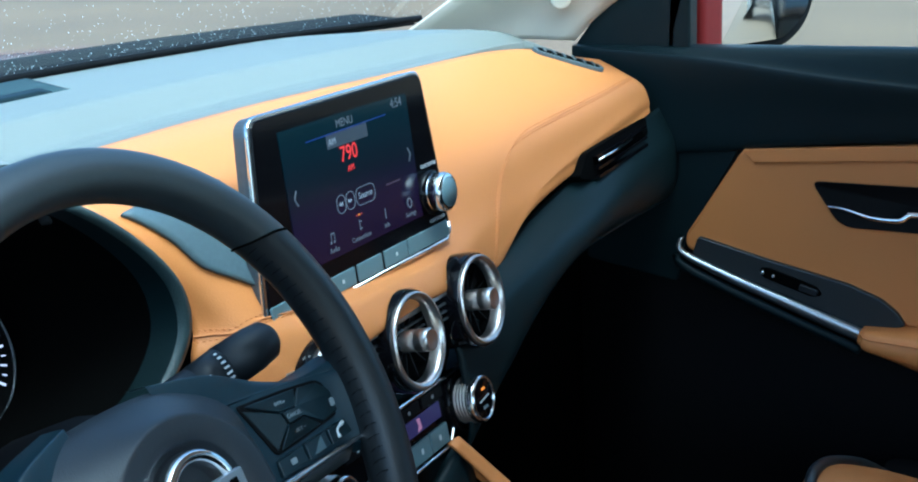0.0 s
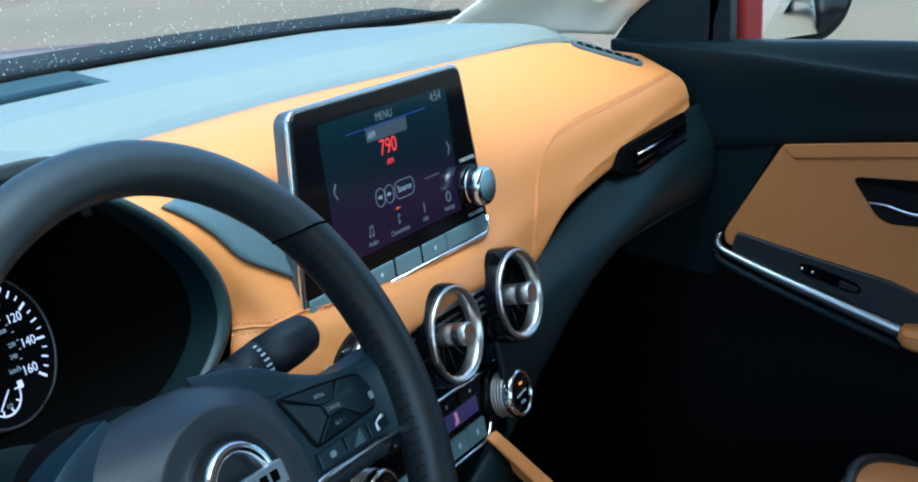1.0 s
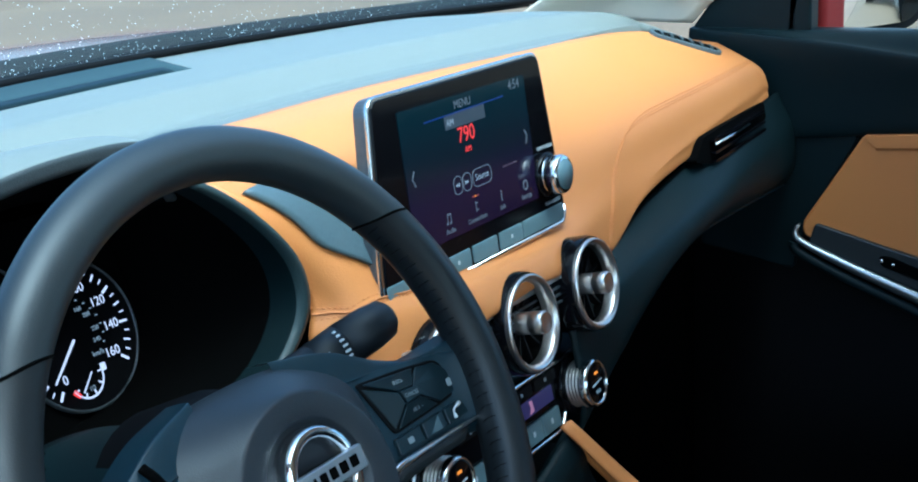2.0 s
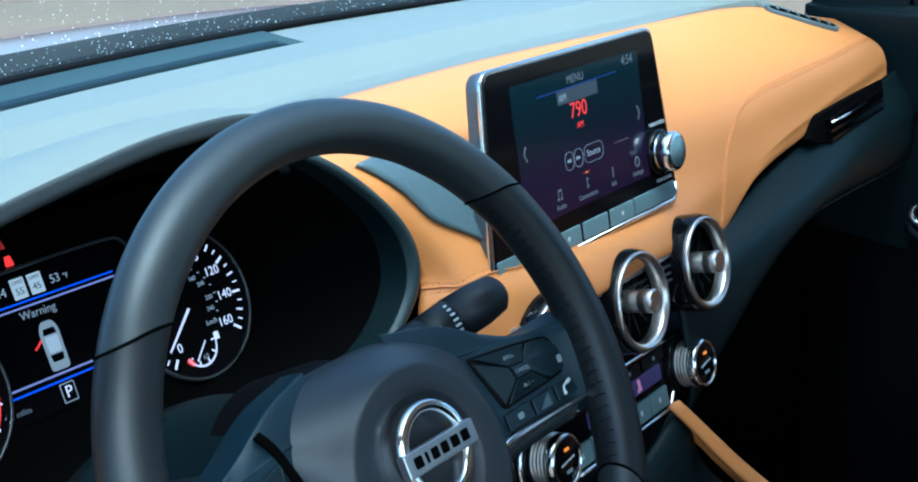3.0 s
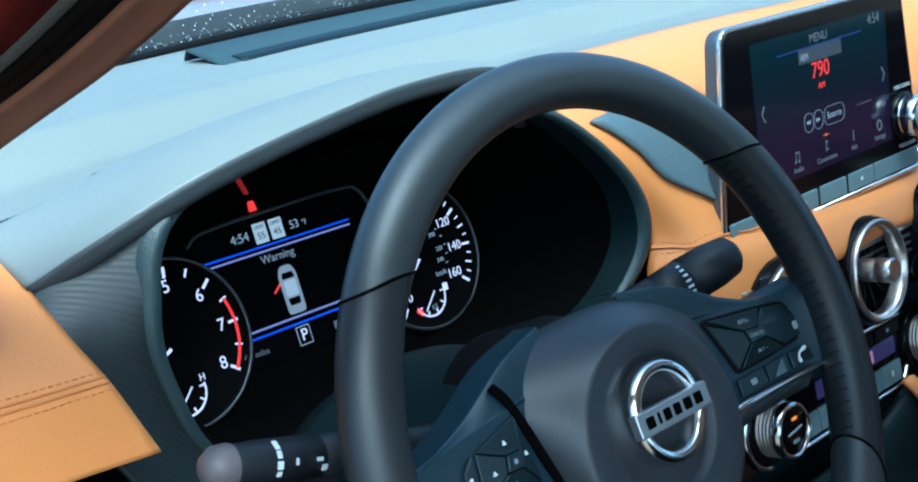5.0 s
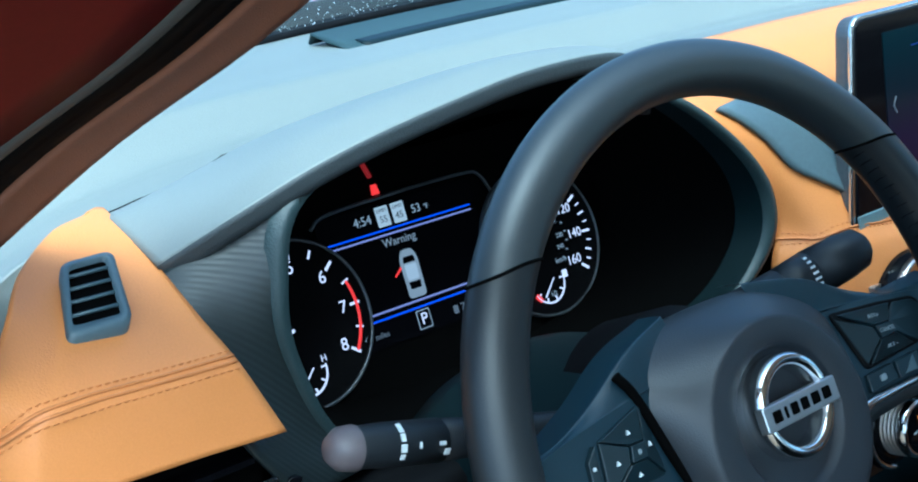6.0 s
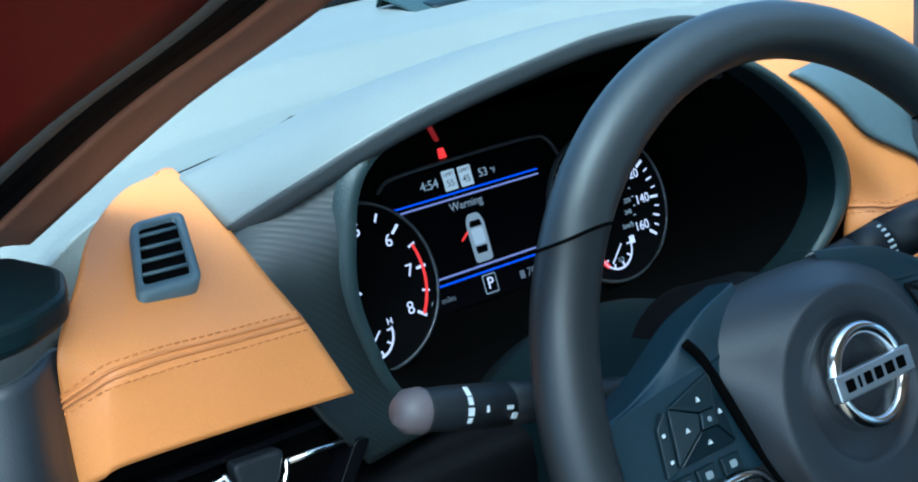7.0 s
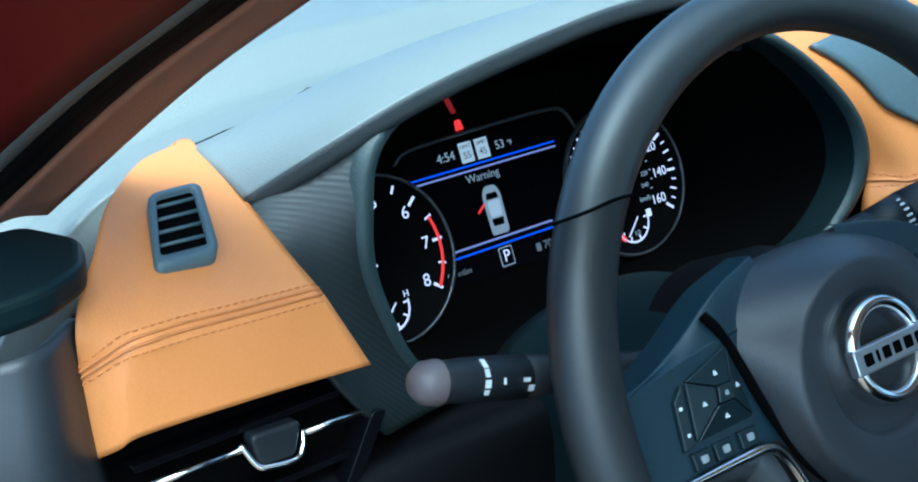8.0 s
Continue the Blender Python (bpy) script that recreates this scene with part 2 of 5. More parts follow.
def shell():
    """Floor, firewall and roof that close the cabin, with unseen rear walls against stray light."""
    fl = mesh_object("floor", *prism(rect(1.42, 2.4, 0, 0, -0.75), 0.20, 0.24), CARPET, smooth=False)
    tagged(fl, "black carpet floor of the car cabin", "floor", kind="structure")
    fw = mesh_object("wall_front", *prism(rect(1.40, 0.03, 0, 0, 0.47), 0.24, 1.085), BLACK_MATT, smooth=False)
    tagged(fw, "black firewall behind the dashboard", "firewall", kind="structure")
    # plain wall out of view, added to limit light from behind
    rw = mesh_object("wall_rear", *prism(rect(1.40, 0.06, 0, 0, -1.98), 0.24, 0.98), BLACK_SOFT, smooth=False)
    tagged(rw, "unseen dark rear wall added to block light", "wall", kind="structure")
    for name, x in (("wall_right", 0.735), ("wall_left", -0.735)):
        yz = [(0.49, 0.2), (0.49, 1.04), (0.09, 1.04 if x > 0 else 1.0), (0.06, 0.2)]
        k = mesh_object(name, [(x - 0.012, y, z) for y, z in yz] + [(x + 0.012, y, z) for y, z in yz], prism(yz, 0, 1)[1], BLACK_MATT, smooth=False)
        tagged(k, "black kick panel beside the footwell", "kick panel", kind="structure")
    # rear side wall out of view, added to cut light from the left
    yz = [(-0.80, 0.2), (-0.86, 1.38), (-0.98, 1.38), (-1.02, 0.98), (-1.98, 0.98), (-1.98, 0.2)]
    k = mesh_object("wall_left_rear", [(-0.735, y, z) for y, z in yz] + [(-0.70, y, z) for y, z in yz], prism(yz, 0, 1)[1], BLACK_SOFT, smooth=False)
    tagged(k, "unseen dark side wall added to block light", "wall", kind="structure")
    yz = [(0.08, 0.2), (0.08, 0.42), (-0.86, 0.42), (-0.86, 0.2)]
    k = mesh_object("sill_left", [(-0.76, y, z) for y, z in yz] + [(-0.66, y, z) for y, z in yz], prism(yz, 0, 1)[1], BLACK_SOFT, smooth=False)
    tagged(k, "dark sill under the open door", "sill", kind="structure")
    # its match on the right, added to keep reflections dark
    yz = [(-0.95, 0.2), (-0.95, 1.38), (-1.05, 1.38), (-1.08, 0.98), (-1.98, 0.98), (-1.98, 0.2)]
    k = mesh_object("wall_right_rear", [(0.70, y, z) for y, z in yz] + [(0.735, y, z) for y, z in yz], prism(yz, 0, 1)[1], BLACK_SOFT, smooth=False)
    tagged(k, "unseen dark side wall added to block light", "wall", kind="structure")
    v, f = loft([[(-0.64, y, 1.39), (0, y, z), (0.64, y, 1.39)] for y, z in ((-0.22, 1.43), (-0.7, 1.47), (-1.3, 1.46), (-1.98, 1.40))], 16, 10)
    rf = mesh_object("ceiling", v, f, CREAM, thick=0.03)
    tagged(rf, "cream cloth headliner under the roof", "headliner", kind="structure")


def windshield():
    base = [(-0.68, 0.31, 1.112), (-0.34, 0.41, 1.121), (0, 0.445, 1.124), (0.34, 0.41, 1.124), (0.68, 0.31, 1.122)]
    mid = [(-0.63, 0.06, 1.28), (-0.32, 0.13, 1.29), (0, 0.16, 1.295), (0.32, 0.13, 1.29), (0.63, 0.06, 1.28)]
    top = [(-0.55, -0.22, 1.405), (-0.28, -0.18, 1.43), (0, -0.16, 1.435), (0.28, -0.18, 1.43), (0.55, -0.22, 1.405)]
    w = thing("window_1", "raked windshield with rain drops above the dashboard", "windshield", kind="structure")
    g = mesh_object("pane", *loft([base, mid, top], 30, 14), GLASS, w, "clear wet glass")
    g.visible_shadow = False
    # black printed border and cowl at the foot of the glass
    rails = [[(x, y + dy, z + dz) for x, y, z in base] for dy, dz in ((0.004, -0.006), (0.012, 0.0), (0.05, 0.003), (0.095, 0.006), (0.11, 0.0))]
    mesh_object("cowl", *loft(rails, 40, 12), RUBBER, w, "wet black cowl", thick=0.003)
    edge = [(x, y - 0.004, z + 0.001) for x, y, z in base]
    mesh_object("border", *tube(spline(edge, 50), 0.0045, 8), BLACK_DEEP, w, "black rubber edge")
    # drops on the outer face
    rng = random.Random(4)
    rails = [spline(q, 60) for q in (base, mid, top)]
    verts, faces = [], []
    for _ in range(2400):
        i = rng.randrange(60)
        v = rng.random() ** 2.4
        q = rails[0][i].lerp(rails[1][i], v * 1.4) if v < 0.7 else rails[1][i].lerp(rails[2][i], (v - 0.7) * 2)
        q = q + Vector((rng.uniform(-0.012, 0.012), 0.002 + rng.uniform(-0.003, 0.006), 0.003))
        r = rng.uniform(0.0003, 0.0007)
        k = len(verts)
        verts += [q + Vector(d) * r for d in ((1, 0, 0), (0, 0.6, 0.8), (-1, 0, 0), (0, -0.6, -0.8), (0, -0.5, 0.7), (0, 0.5, -0.7))]
        faces += [tuple(k + j for j in g2) for g2 in ((0, 1, 4), (1, 2, 4), (2, 3, 4), (3, 0, 4), (1, 0, 5), (2, 1, 5), (3, 2, 5), (0, 3, 5))]
    tagged(mesh_object("rain_drops", verts, faces, mat("rain_drop", (0.75, 0.8, 0.82), 0.1, vary=0.05)), "small rain drops on the windshield", "rain drops", kind="stuff")


def bonnet():
    b = thing("car_hood", "red painted car hood mirroring the pale sky", "car hood")
    rails = [[(-0.80, y, z - 0.035), (-0.5, y + 0.02, z + 0.008), (0, y + 0.05, z + 0.018), (0.5, y + 0.02, z + 0.008), (0.80, y, z - 0.035)]
             for y, z in ((0.52, 1.102), (0.75, 1.091), (1.0, 1.058), (1.25, 0.99), (1.42, 0.83))]
    mesh_object("panel", *loft(rails, 36, 24), RED, b, thick=0.01)


def pillars():
    # passenger side, cream trim
    p = thing("pillar_trim", "cream cloth A-pillar trim beside the windshield", "pillar trim")
    rails = [[(0.655, 0.32, 1.105), (0.635, 0.235, 1.155), (0.60, 0.05, 1.27), (0.53, -0.24, 1.42)],
             [(0.685, 0.22, 1.102), (0.675, 0.14, 1.15), (0.635, -0.03, 1.26), (0.56, -0.30, 1.42)],
             [(0.70, 0.10, 1.098), (0.695, 0.055, 1.14), (0.665, -0.09, 1.24), (0.58, -0.34, 1.41)]]
    mesh_object("cover", *loft(rails, 24, 12), CREAM, p, thick=0.006)
    c = lathe([(0.0, 0.0015), (0.010, 0.0015), (0.0125, 0.0), (0.0125, -0.002)], 24)
    mesh_object("clip_cap", *c, CREAM, p, at=look((0.664, 0.105, 1.150), (0.0, -0.2, 1.35)) @ pose(0, 0, 0, 180))
    # black sail panel and window frame in front of the mirror
    s = thing("window_frame", "black sail panel and frame of the passenger window", "window frame")
    yz = [(0.10, 1.092), (-0.018, 1.09), (-0.028, 1.40), (-0.10, 1.40), (0.02, 1.20)]
    mesh_object("sail_panel", [(0.70, y, z) for y, z in yz] + [(0.73, y, z) for y, z in yz], prism(yz, 0, 1)[1], BLACK_SOFT, s, smooth=False)
    mesh_object("post", *prism(rect(0.03, 0.022, 0.004, 0.715, -0.033), 1.085, 1.40), BLACK_SOFT, s, smooth=False)
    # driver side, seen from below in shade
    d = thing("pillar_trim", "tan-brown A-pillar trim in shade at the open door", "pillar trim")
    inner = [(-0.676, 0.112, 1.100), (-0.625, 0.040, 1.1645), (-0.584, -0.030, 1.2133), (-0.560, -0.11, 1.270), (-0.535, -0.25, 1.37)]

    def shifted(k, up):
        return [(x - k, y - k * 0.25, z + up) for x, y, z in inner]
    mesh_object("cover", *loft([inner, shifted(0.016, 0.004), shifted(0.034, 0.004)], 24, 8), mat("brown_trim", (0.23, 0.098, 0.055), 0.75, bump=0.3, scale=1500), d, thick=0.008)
    mesh_object("door_seal", *loft([shifted(0.034, 0.004), shifted(0.044, 0.010), shifted(0.052, 0.004)], 24, 8), BLACK_DEEP, d, "black rubber seal", thick=0.008)
    mesh_object("seal_lip", *tube(spline(shifted(0.062, 0.008), 24), 0.009, 10), mat("grey_rubber", (0.07, 0.07, 0.065), 0.7), d, "grey weatherstrip")
    mesh_object("outer_skin", *loft([shifted(0.066, 0.004), shifted(0.12, 0.03), shifted(0.20, 0.06)], 24, 8), RED_SHADED, d, "red painted metal", thick=0.004)


# ---- dashboard ----
def dash_z(x):
    s = max(0.0, (abs(x) - 0.48) / 0.22)
    e = max(0.0, (abs(x) - 0.62) / 0.09)
    return 1.117 - (0.05 if x > 0 else 0.036) * s * s - 0.045 * e * e


def ridge_y(x):
    """Where the crease of the dash top runs."""
    return 0.205 - (0.25 if x > 0 else 0.09) * x * x


def dash():
    d = thing("dashboard", "two-tone dashboard with grey top and tan leather pad", "dashboard")
    xs = [-0.715, -0.69, -0.65, -0.60, -0.5, -0.3, -0.1, 0.1, 0.3, 0.5, 0.62, 0.70]
    rows = []
    for dy, dz in ((None, 0.004), (0.12, 0.0110), (0.064, 0.0122), (0.042, 0.0124), (0.031, 0.0108), (0.017, 0.0022), (0.003, -0.0064), (-0.009, -0.0078), (-0.024, -0.0080), (-9, 0.0), (-10, -0.006), (-11, -0.03)):
        r = []
        for x in xs:
            yb = ridge_y(x)
            yf = 0.137 - (0.07 if x > 0 else 0.03) * abs(x) + (0.25 * max(0, x - 0.5))
            y = 0.45 - 0.32 * x * x if dy is None else (yb + dy if dy > -1 else yf - {-9: 0.0, -10: 0.004, -11: 0.010}[dy])
            if dy == 0.12:
                y = min(y, 0.36 - 0.28 * x * x)
            if -0.61 < x < -0.2 and dy is not None and dy < -8:
                y, dz2 = yf + 0.012 + dy * 0.001, -0.007
            else:
                dz2 = dz
            r.append((x, y, dash_z(x) + dz2))
        rows.append(r)
    mesh_object("top_pad", *loft(rows, 70, 70), GREY_PAD, d, "grey soft-touch top", thick=0.002)
    # defroster slot near the glass
    slot = [(x, 0.342 - 0.28 * x * x, dash_z(x) + 0.0095) for x in (-0.315, -0.2, -0.06, 0.075)]
    line = spline(slot, 40)
    strip = [[p + Vector((0, dy, dz)) for p in line[::6]] for dy, dz in ((-0.033, -0.004), (-0.031, 0.0018), (-0.022, 0.0026), (-0.020, 0.0032), (0.022, 0.0100), (0.026, 0.002))]
    df = mesh_object("defroster", *loft(strip, 40, 8, True), DEFROST, d, "dark teal defroster panel", thick=0.002)
    mesh_object("slot", *loft([[p + Vector((0, dy, dz)) for p in line[2:-2:4]] for dy, dz in ((-0.027, 0.0028), (-0.012, 0.0056))], 40, 2, True), BLACK_SOFT, df, "dark air slot", thick=0.0008)

    # tan pad from the middle to the passenger door
    edge = [(-0.25, 0.128, 1.117), (-0.13, 0.128, 1.120), (0.05, 0.124, 1.121), (0.25, 0.104, 1.120), (0.43, 0.096, 1.116), (0.56, 0.098, 1.103), (0.625, 0.085, 1.088), (0.668, 0.058, 1.078)]
    r1 = [(-0.245, 0.08, 1.116), (-0.13, 0.08, 1.112), (0.05, 0.075, 1.108), (0.25, 0.062, 1.095), (0.43, 0.055, 1.092), (0.56, 0.055, 1.088), (0.625, 0.045, 1.078), (0.664, 0.03, 1.066)]
    r2 = [(-0.214, 0.036, 1.085), (-0.13, 0.034, 1.075), (0.05, 0.030, 1.068), (0.25, 0.015, 1.052), (0.43, 0.008, 1.058), (0.56, 0.006, 1.064), (0.625, 0.003, 1.062), (0.655, 0.0, 1.052)]
    r3 = [(-0.176, 0.026, 1.02), (-0.13, -0.006, 1.014), (0.05, -0.004, 1.002), (0.25, -0.002, 1.005), (0.43, -0.006, 1.018), (0.56, -0.009, 1.032), (0.625, -0.011, 1.038), (0.648, -0.011, 1.036)]
    r3b = [(-0.182, 0.022, 0.99), (-0.13, -0.022, 0.994), (0.05, -0.025, 0.990), (0.22, -0.010, 0.976), (0.34, -0.008, 0.996), (0.46, -0.008, 1.008), (0.59, -0.011, 1.020), (0.647, -0.012, 1.027)]
    r4 = [(-0.190, 0.018, 0.95), (-0.13, -0.030, 0.962), (0.05, -0.034, 0.970), (0.205, -0.014, 0.944), (0.30, -0.008, 0.977), (0.42, -0.006, 0.993), (0.56, -0.010, 1.008), (0.645, -0.012, 1.019)]
    r5 = [(x, y + 0.02, z - 0.004) for x, y, z in r4]
    pad = mesh_object("leather_pad", *loft([edge, r1, r2, r3, r3b, r4, r5], 90, 50), TAN, d, "tan leather with double stitching", thick=0.004)
    for off in (-0.0032, 0.0032):
        line = spline([(0.632, 0.004, 1.0635 + off), (0.5355, 0.003, 1.0594 + off), (0.397, 0.007, 1.0538 + off), (0.345 + off * 0.3, 0.0088, 1.0505 + off), (0.308 + off, 0.0081, 1.044 + off * 0.6), (0.282 + off, 0.004, 1.034 + off * 0.2), (0.257 + off, 0.0, 1.0142), (0.234 + off, -0.006, 0.985), (0.215 + off, -0.012, 0.955)], 160)
        stitches("stitching", on_surface(line, pad), 0.0042, TAN_THREAD, d, 0.00048)
    mid = spline([(0.632, 0.004, 1.0635), (0.5355, 0.003, 1.0594), (0.397, 0.007, 1.0538), (0.345, 0.0088, 1.0505), (0.308, 0.0081, 1.044), (0.282, 0.004, 1.034), (0.257, 0.0, 1.0142), (0.234, -0.006, 0.985), (0.215, -0.012, 0.955)], 120)
    mesh_object("seam", *tube(on_surface(mid, pad, 0.0), 0.0008, 6, flat=0.6), TAN_DARK, d, "folded seam")
    for off in (-0.0048, 0.0048, 0.0):
        line = on_surface(spline([(-0.174, 0.028, 1.003 + off), (-0.15, 0.016, 0.998 + off), (-0.12, 0.008, 0.992 + off), (-0.085, 0.002, 0.984 + off)], 60), pad)
        if off:
            stitches("stitching", line, 0.0042, TAN_THREAD, d, 0.00048)
        else:
            mesh_object("seam", *tube(line, 0.0012, 6, flat=0.7), TAN_DARK, d, "folded seam")
    # lower black face sweeping from the passenger side to the middle
    a = [(0.10, -0.02, 0.93), (0.20, -0.015, 0.945), (0.30, 0.0, 0.965), (0.42, 0.0, 0.985), (0.54, -0.004, 1.005), (0.70, -0.01, 1.02)]
    b = [(0.10, -0.035, 0.90), (0.19, -0.038, 0.925), (0.30, -0.042, 0.948), (0.42, -0.042, 0.957), (0.54, -0.036, 0.963), (0.70, -0.03, 0.968)]
    c = [(0.10, -0.038, 0.82), (0.185, -0.036, 0.865), (0.28, -0.034, 0.906), (0.38, -0.030, 0.922), (0.50, -0.024, 0.918), (0.70, -0.015, 0.905)]
    e = [(0.10, 0.03, 0.80), (0.18, 0.06, 0.84), (0.29, 0.08, 0.86), (0.40, 0.09, 0.865), (0.54, 0.09, 0.87), (0.70, 0.09, 0.87)]
    mesh_object("lower_face", *loft([a, b, c, e], 60, 30), BLACK_SOFT, d, "black soft plastic", thick=0.004)
    # bead in a lighter material, added to draw the highlight along the lower edge
    mesh_object("edge_highlight", *tube([p + Vector((0, -0.001, 0)) for p in spline(c[1:], 60)], 0.0011, 6), SPOKE, d, "thin moulded edge")
    # dark wedge beside the screen
    rails = [[(-0.212, 0.041, 1.098), (-0.184, 0.030, 1.073), (-0.166, 0.022, 1.050), (-0.138, 0.012, 1.030), (-0.112, 0.0, 1.010)],
             [(-0.165, 0.041, 1.108), (-0.145, 0.030, 1.080), (-0.130, 0.020, 1.050), (-0.115, 0.010, 1.030), (-0.100, 0.0, 1.010)],
             [(-0.100, 0.038, 1.108), (-0.100, 0.028, 1.080), (-0.100, 0.018, 1.050), (-0.095, 0.010, 1.030), (-0.090, 0.0, 1.010)]]
    v, f = loft(rails, 30, 14)
    mesh_object("screen_backing", on_surface(v, pad, 0.004), f, VENT_GREY, d, "grey backing panel", thick=0.003)
    return d


def driver_end(d):
    """The tan cover at the driver's end of the dash."""
    left = [(-0.6050, 0.117, 1.1095), (-0.6322, 0.098, 1.1105), (-0.6616, 0.070, 1.1035), (-0.6820, 0.038, 1.0960), (-0.7045, 0.011, 1.0800), (-0.7075, 0.010, 1.0520), (-0.7078, 0.009, 1.0175)]
    fold_a = [(-0.6005, 0.1215, 1.1097), (-0.6260, 0.094, 1.1085), (-0.6480, 0.066, 1.0990), (-0.6660, 0.034, 1.0850), (-0.6860, 0.008, 1.0700), (-0.6950, 0.0045, 1.0540), (-0.6990, 0.0030, 1.0215)]
    fold_b = [(-0.5985, 0.1228, 1.1098), (-0.6220, 0.093, 1.1075), (-0.6410, 0.064, 1.0970), (-0.6570, 0.032, 1.0820), (-0.6740, 0.005, 1.0660), (-0.6830, 0.0015, 1.0530), (-0.6880, -0.0005, 1.0255)]
    mid2 = [(-0.5960, 0.1240, 1.1096), (-0.6100, 0.091, 1.1045), (-0.6200, 0.062, 1.0925), (-0.6280, 0.032, 1.0770), (-0.6310, 0.0075, 1.0625), (-0.6310, 0.0010, 1.0490), (-0.6330, -0.0030, 1.0245)]
    right = [(-0.5920, 0.1245, 1.1085), (-0.5948, 0.090, 1.1005), (-0.5955, 0.060, 1.0878), (-0.5944, 0.033, 1.0725), (-0.5929, 0.0085, 1.0590), (-0.5870, 0.0030, 1.0440), (-0.5775, -0.003, 1.0205)]
    cover = mesh_object("driver_leather_cover", *loft([left, fold_a, fold_b, mid2, right], 60, 36), TAN, d, "tan leather end cover", thick=0.0012)
    for off in (0.0042, -0.0042, 0.0014, -0.0014):
        line = spline([(-0.7078, 0.0105, 1.0560 + off), (-0.6990, 0.0065, 1.0605 + off), (-0.6900, 0.0050, 1.0638 + off), (-0.6800, 0.0045, 1.0645 + off), (-0.6600, 0.0060, 1.0635 + off), (-0.6310, 0.0070, 1.0612 + off), (-0.5935, 0.0085, 1.0588 + off)], 100)
        line = on_surface([p + Vector((0, off * 0.6, 0)) for p in line], cover)
        if abs(off) > 0.003:
            stitches("stitching", line, 0.0040, TAN_THREAD, d, 0.00055)
        else:
            mesh_object("seam", *tube(line, 0.0011, 6, flat=0.7), TAN_DARK, d, "folded seam")


def hood_and_cluster(d):
    brow = [(-0.5975, 0.064, 1.0915), (-0.566, 0.042, 1.1125), (-0.517, 0.030, 1.132), (-0.448, 0.030, 1.144), (-0.375, 0.030, 1.152), (-0.30, 0.036, 1.146), (-0.266, 0.052, 1.112)]
    m1 = [(-0.5975, 0.087, 1.1000), (-0.560, 0.066, 1.118), (-0.508, 0.06, 1.139), (-0.44, 0.06, 1.150), (-0.37, 0.06, 1.155), (-0.295, 0.062, 1.146), (-0.260, 0.072, 1.112)]
    m2 = [(-0.5965, 0.108, 1.1060), (-0.548, 0.110, 1.1180), (-0.50, 0.110, 1.130), (-0.43, 0.115, 1.136), (-0.36, 0.115, 1.137), (-0.285, 0.112, 1.131), (-0.245, 0.105, 1.112)]
    m3 = [(x, ridge_y(x) - 0.026 - k, dash_z(x) - (0.0025 if x < -0.58 else 0.0090)) for x, k in ((-0.594, 0.021), (-0.545, 0.01), (-0.49, 0.0), (-0.42, 0.0), (-0.35, 0.0), (-0.28, 0.005), (-0.240, 0.02))]
    hood = mesh_object("cluster_hood", *loft([m3, m2, m1, brow], 60, 30), GREY_PAD, d, "grey soft hood over the dials", thick=0.004)
    crack = spline([(-0.5940, 0.1225, 1.1115), (-0.5761, 0.1268, 1.116), (-0.5660, 0.140, 1.1165), (-0.5578, 0.1545, 1.117), (-0.5414, 0.1690, 1.1175)], 40)
    mesh_object("hood_joint", *tube(on_surface(crack, hood, 0.0), 0.0007, 6), BLACK_MATT, d, "fine joint beside the hood")
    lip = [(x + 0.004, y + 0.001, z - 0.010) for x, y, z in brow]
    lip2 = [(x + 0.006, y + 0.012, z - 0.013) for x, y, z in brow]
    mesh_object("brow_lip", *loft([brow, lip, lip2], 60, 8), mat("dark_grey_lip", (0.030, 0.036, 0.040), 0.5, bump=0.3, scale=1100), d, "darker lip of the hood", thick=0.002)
    under = [lip2] + [[(x + k * 0.03, y + k, z - k * 0.42) for x, y, z in lip2] for k in (0.02, 0.045, 0.075)]
    mesh_object("hood_underside", *loft(under, 60, 10), BLACK_MATT, d, "matt black underside of the hood")
    loop = [(-0.530, 0.036, 1.114), (-0.448, 0.056, 1.130), (-0.375, 0.058, 1.136), (-0.305, 0.052, 1.131), (-0.267, 0.026, 1.112), (-0.223, 0.017, 1.076), (-0.197, 0.015, 1.041), (-0.198, 0.015, 1.008), (-0.234, 0.018, 0.978), (-0.30, 0.030, 0.962), (-0.45, 0.030, 0.962), (-0.520, 0.030, 0.985), (-0.546, 0.030, 1.035), (-0.549, 0.030, 1.076)]
    rings = []
    for k, dy in ((1.050, 0.006), (1.035, -0.001), (1.0, -0.002), (0.985, 0.004), (0.970, 0.024), (0.95, 0.05), (0.90, 0.13), (0.88, 0.165)):
        rings.append([(-0.372 + (x + 0.372) * k, y + dy, min(1.05 + (z - 1.05) * (k if z > 1.05 else max(k, 1.02 + dy)), 1.106 if dy > 0.1 else 9)) for x, y, z in loop])
    n = 96
    pts = [spline(r, n, True) for r in rings]

    def band(name, a, b, material, label):
        verts = [q for r in pts[a:b + 1] for q in r]
        faces = [(i * n + j, i * n + (j + 1) % n, (i + 1) * n + (j + 1) % n, (i + 1) * n + j) for i in range(b - a) for j in range(n)]
        mesh_object(name, verts, faces, material, d, label)
    band("cluster_rim", 0, 3, mat("grained_rim", (0.020, 0.034, 0.037), 0.5, bump=0.3, scale=700), "grained rim of the dial opening")
    band("tunnel_edge", 3, 4, BLACK_SOFT, "dark grey inner wall")
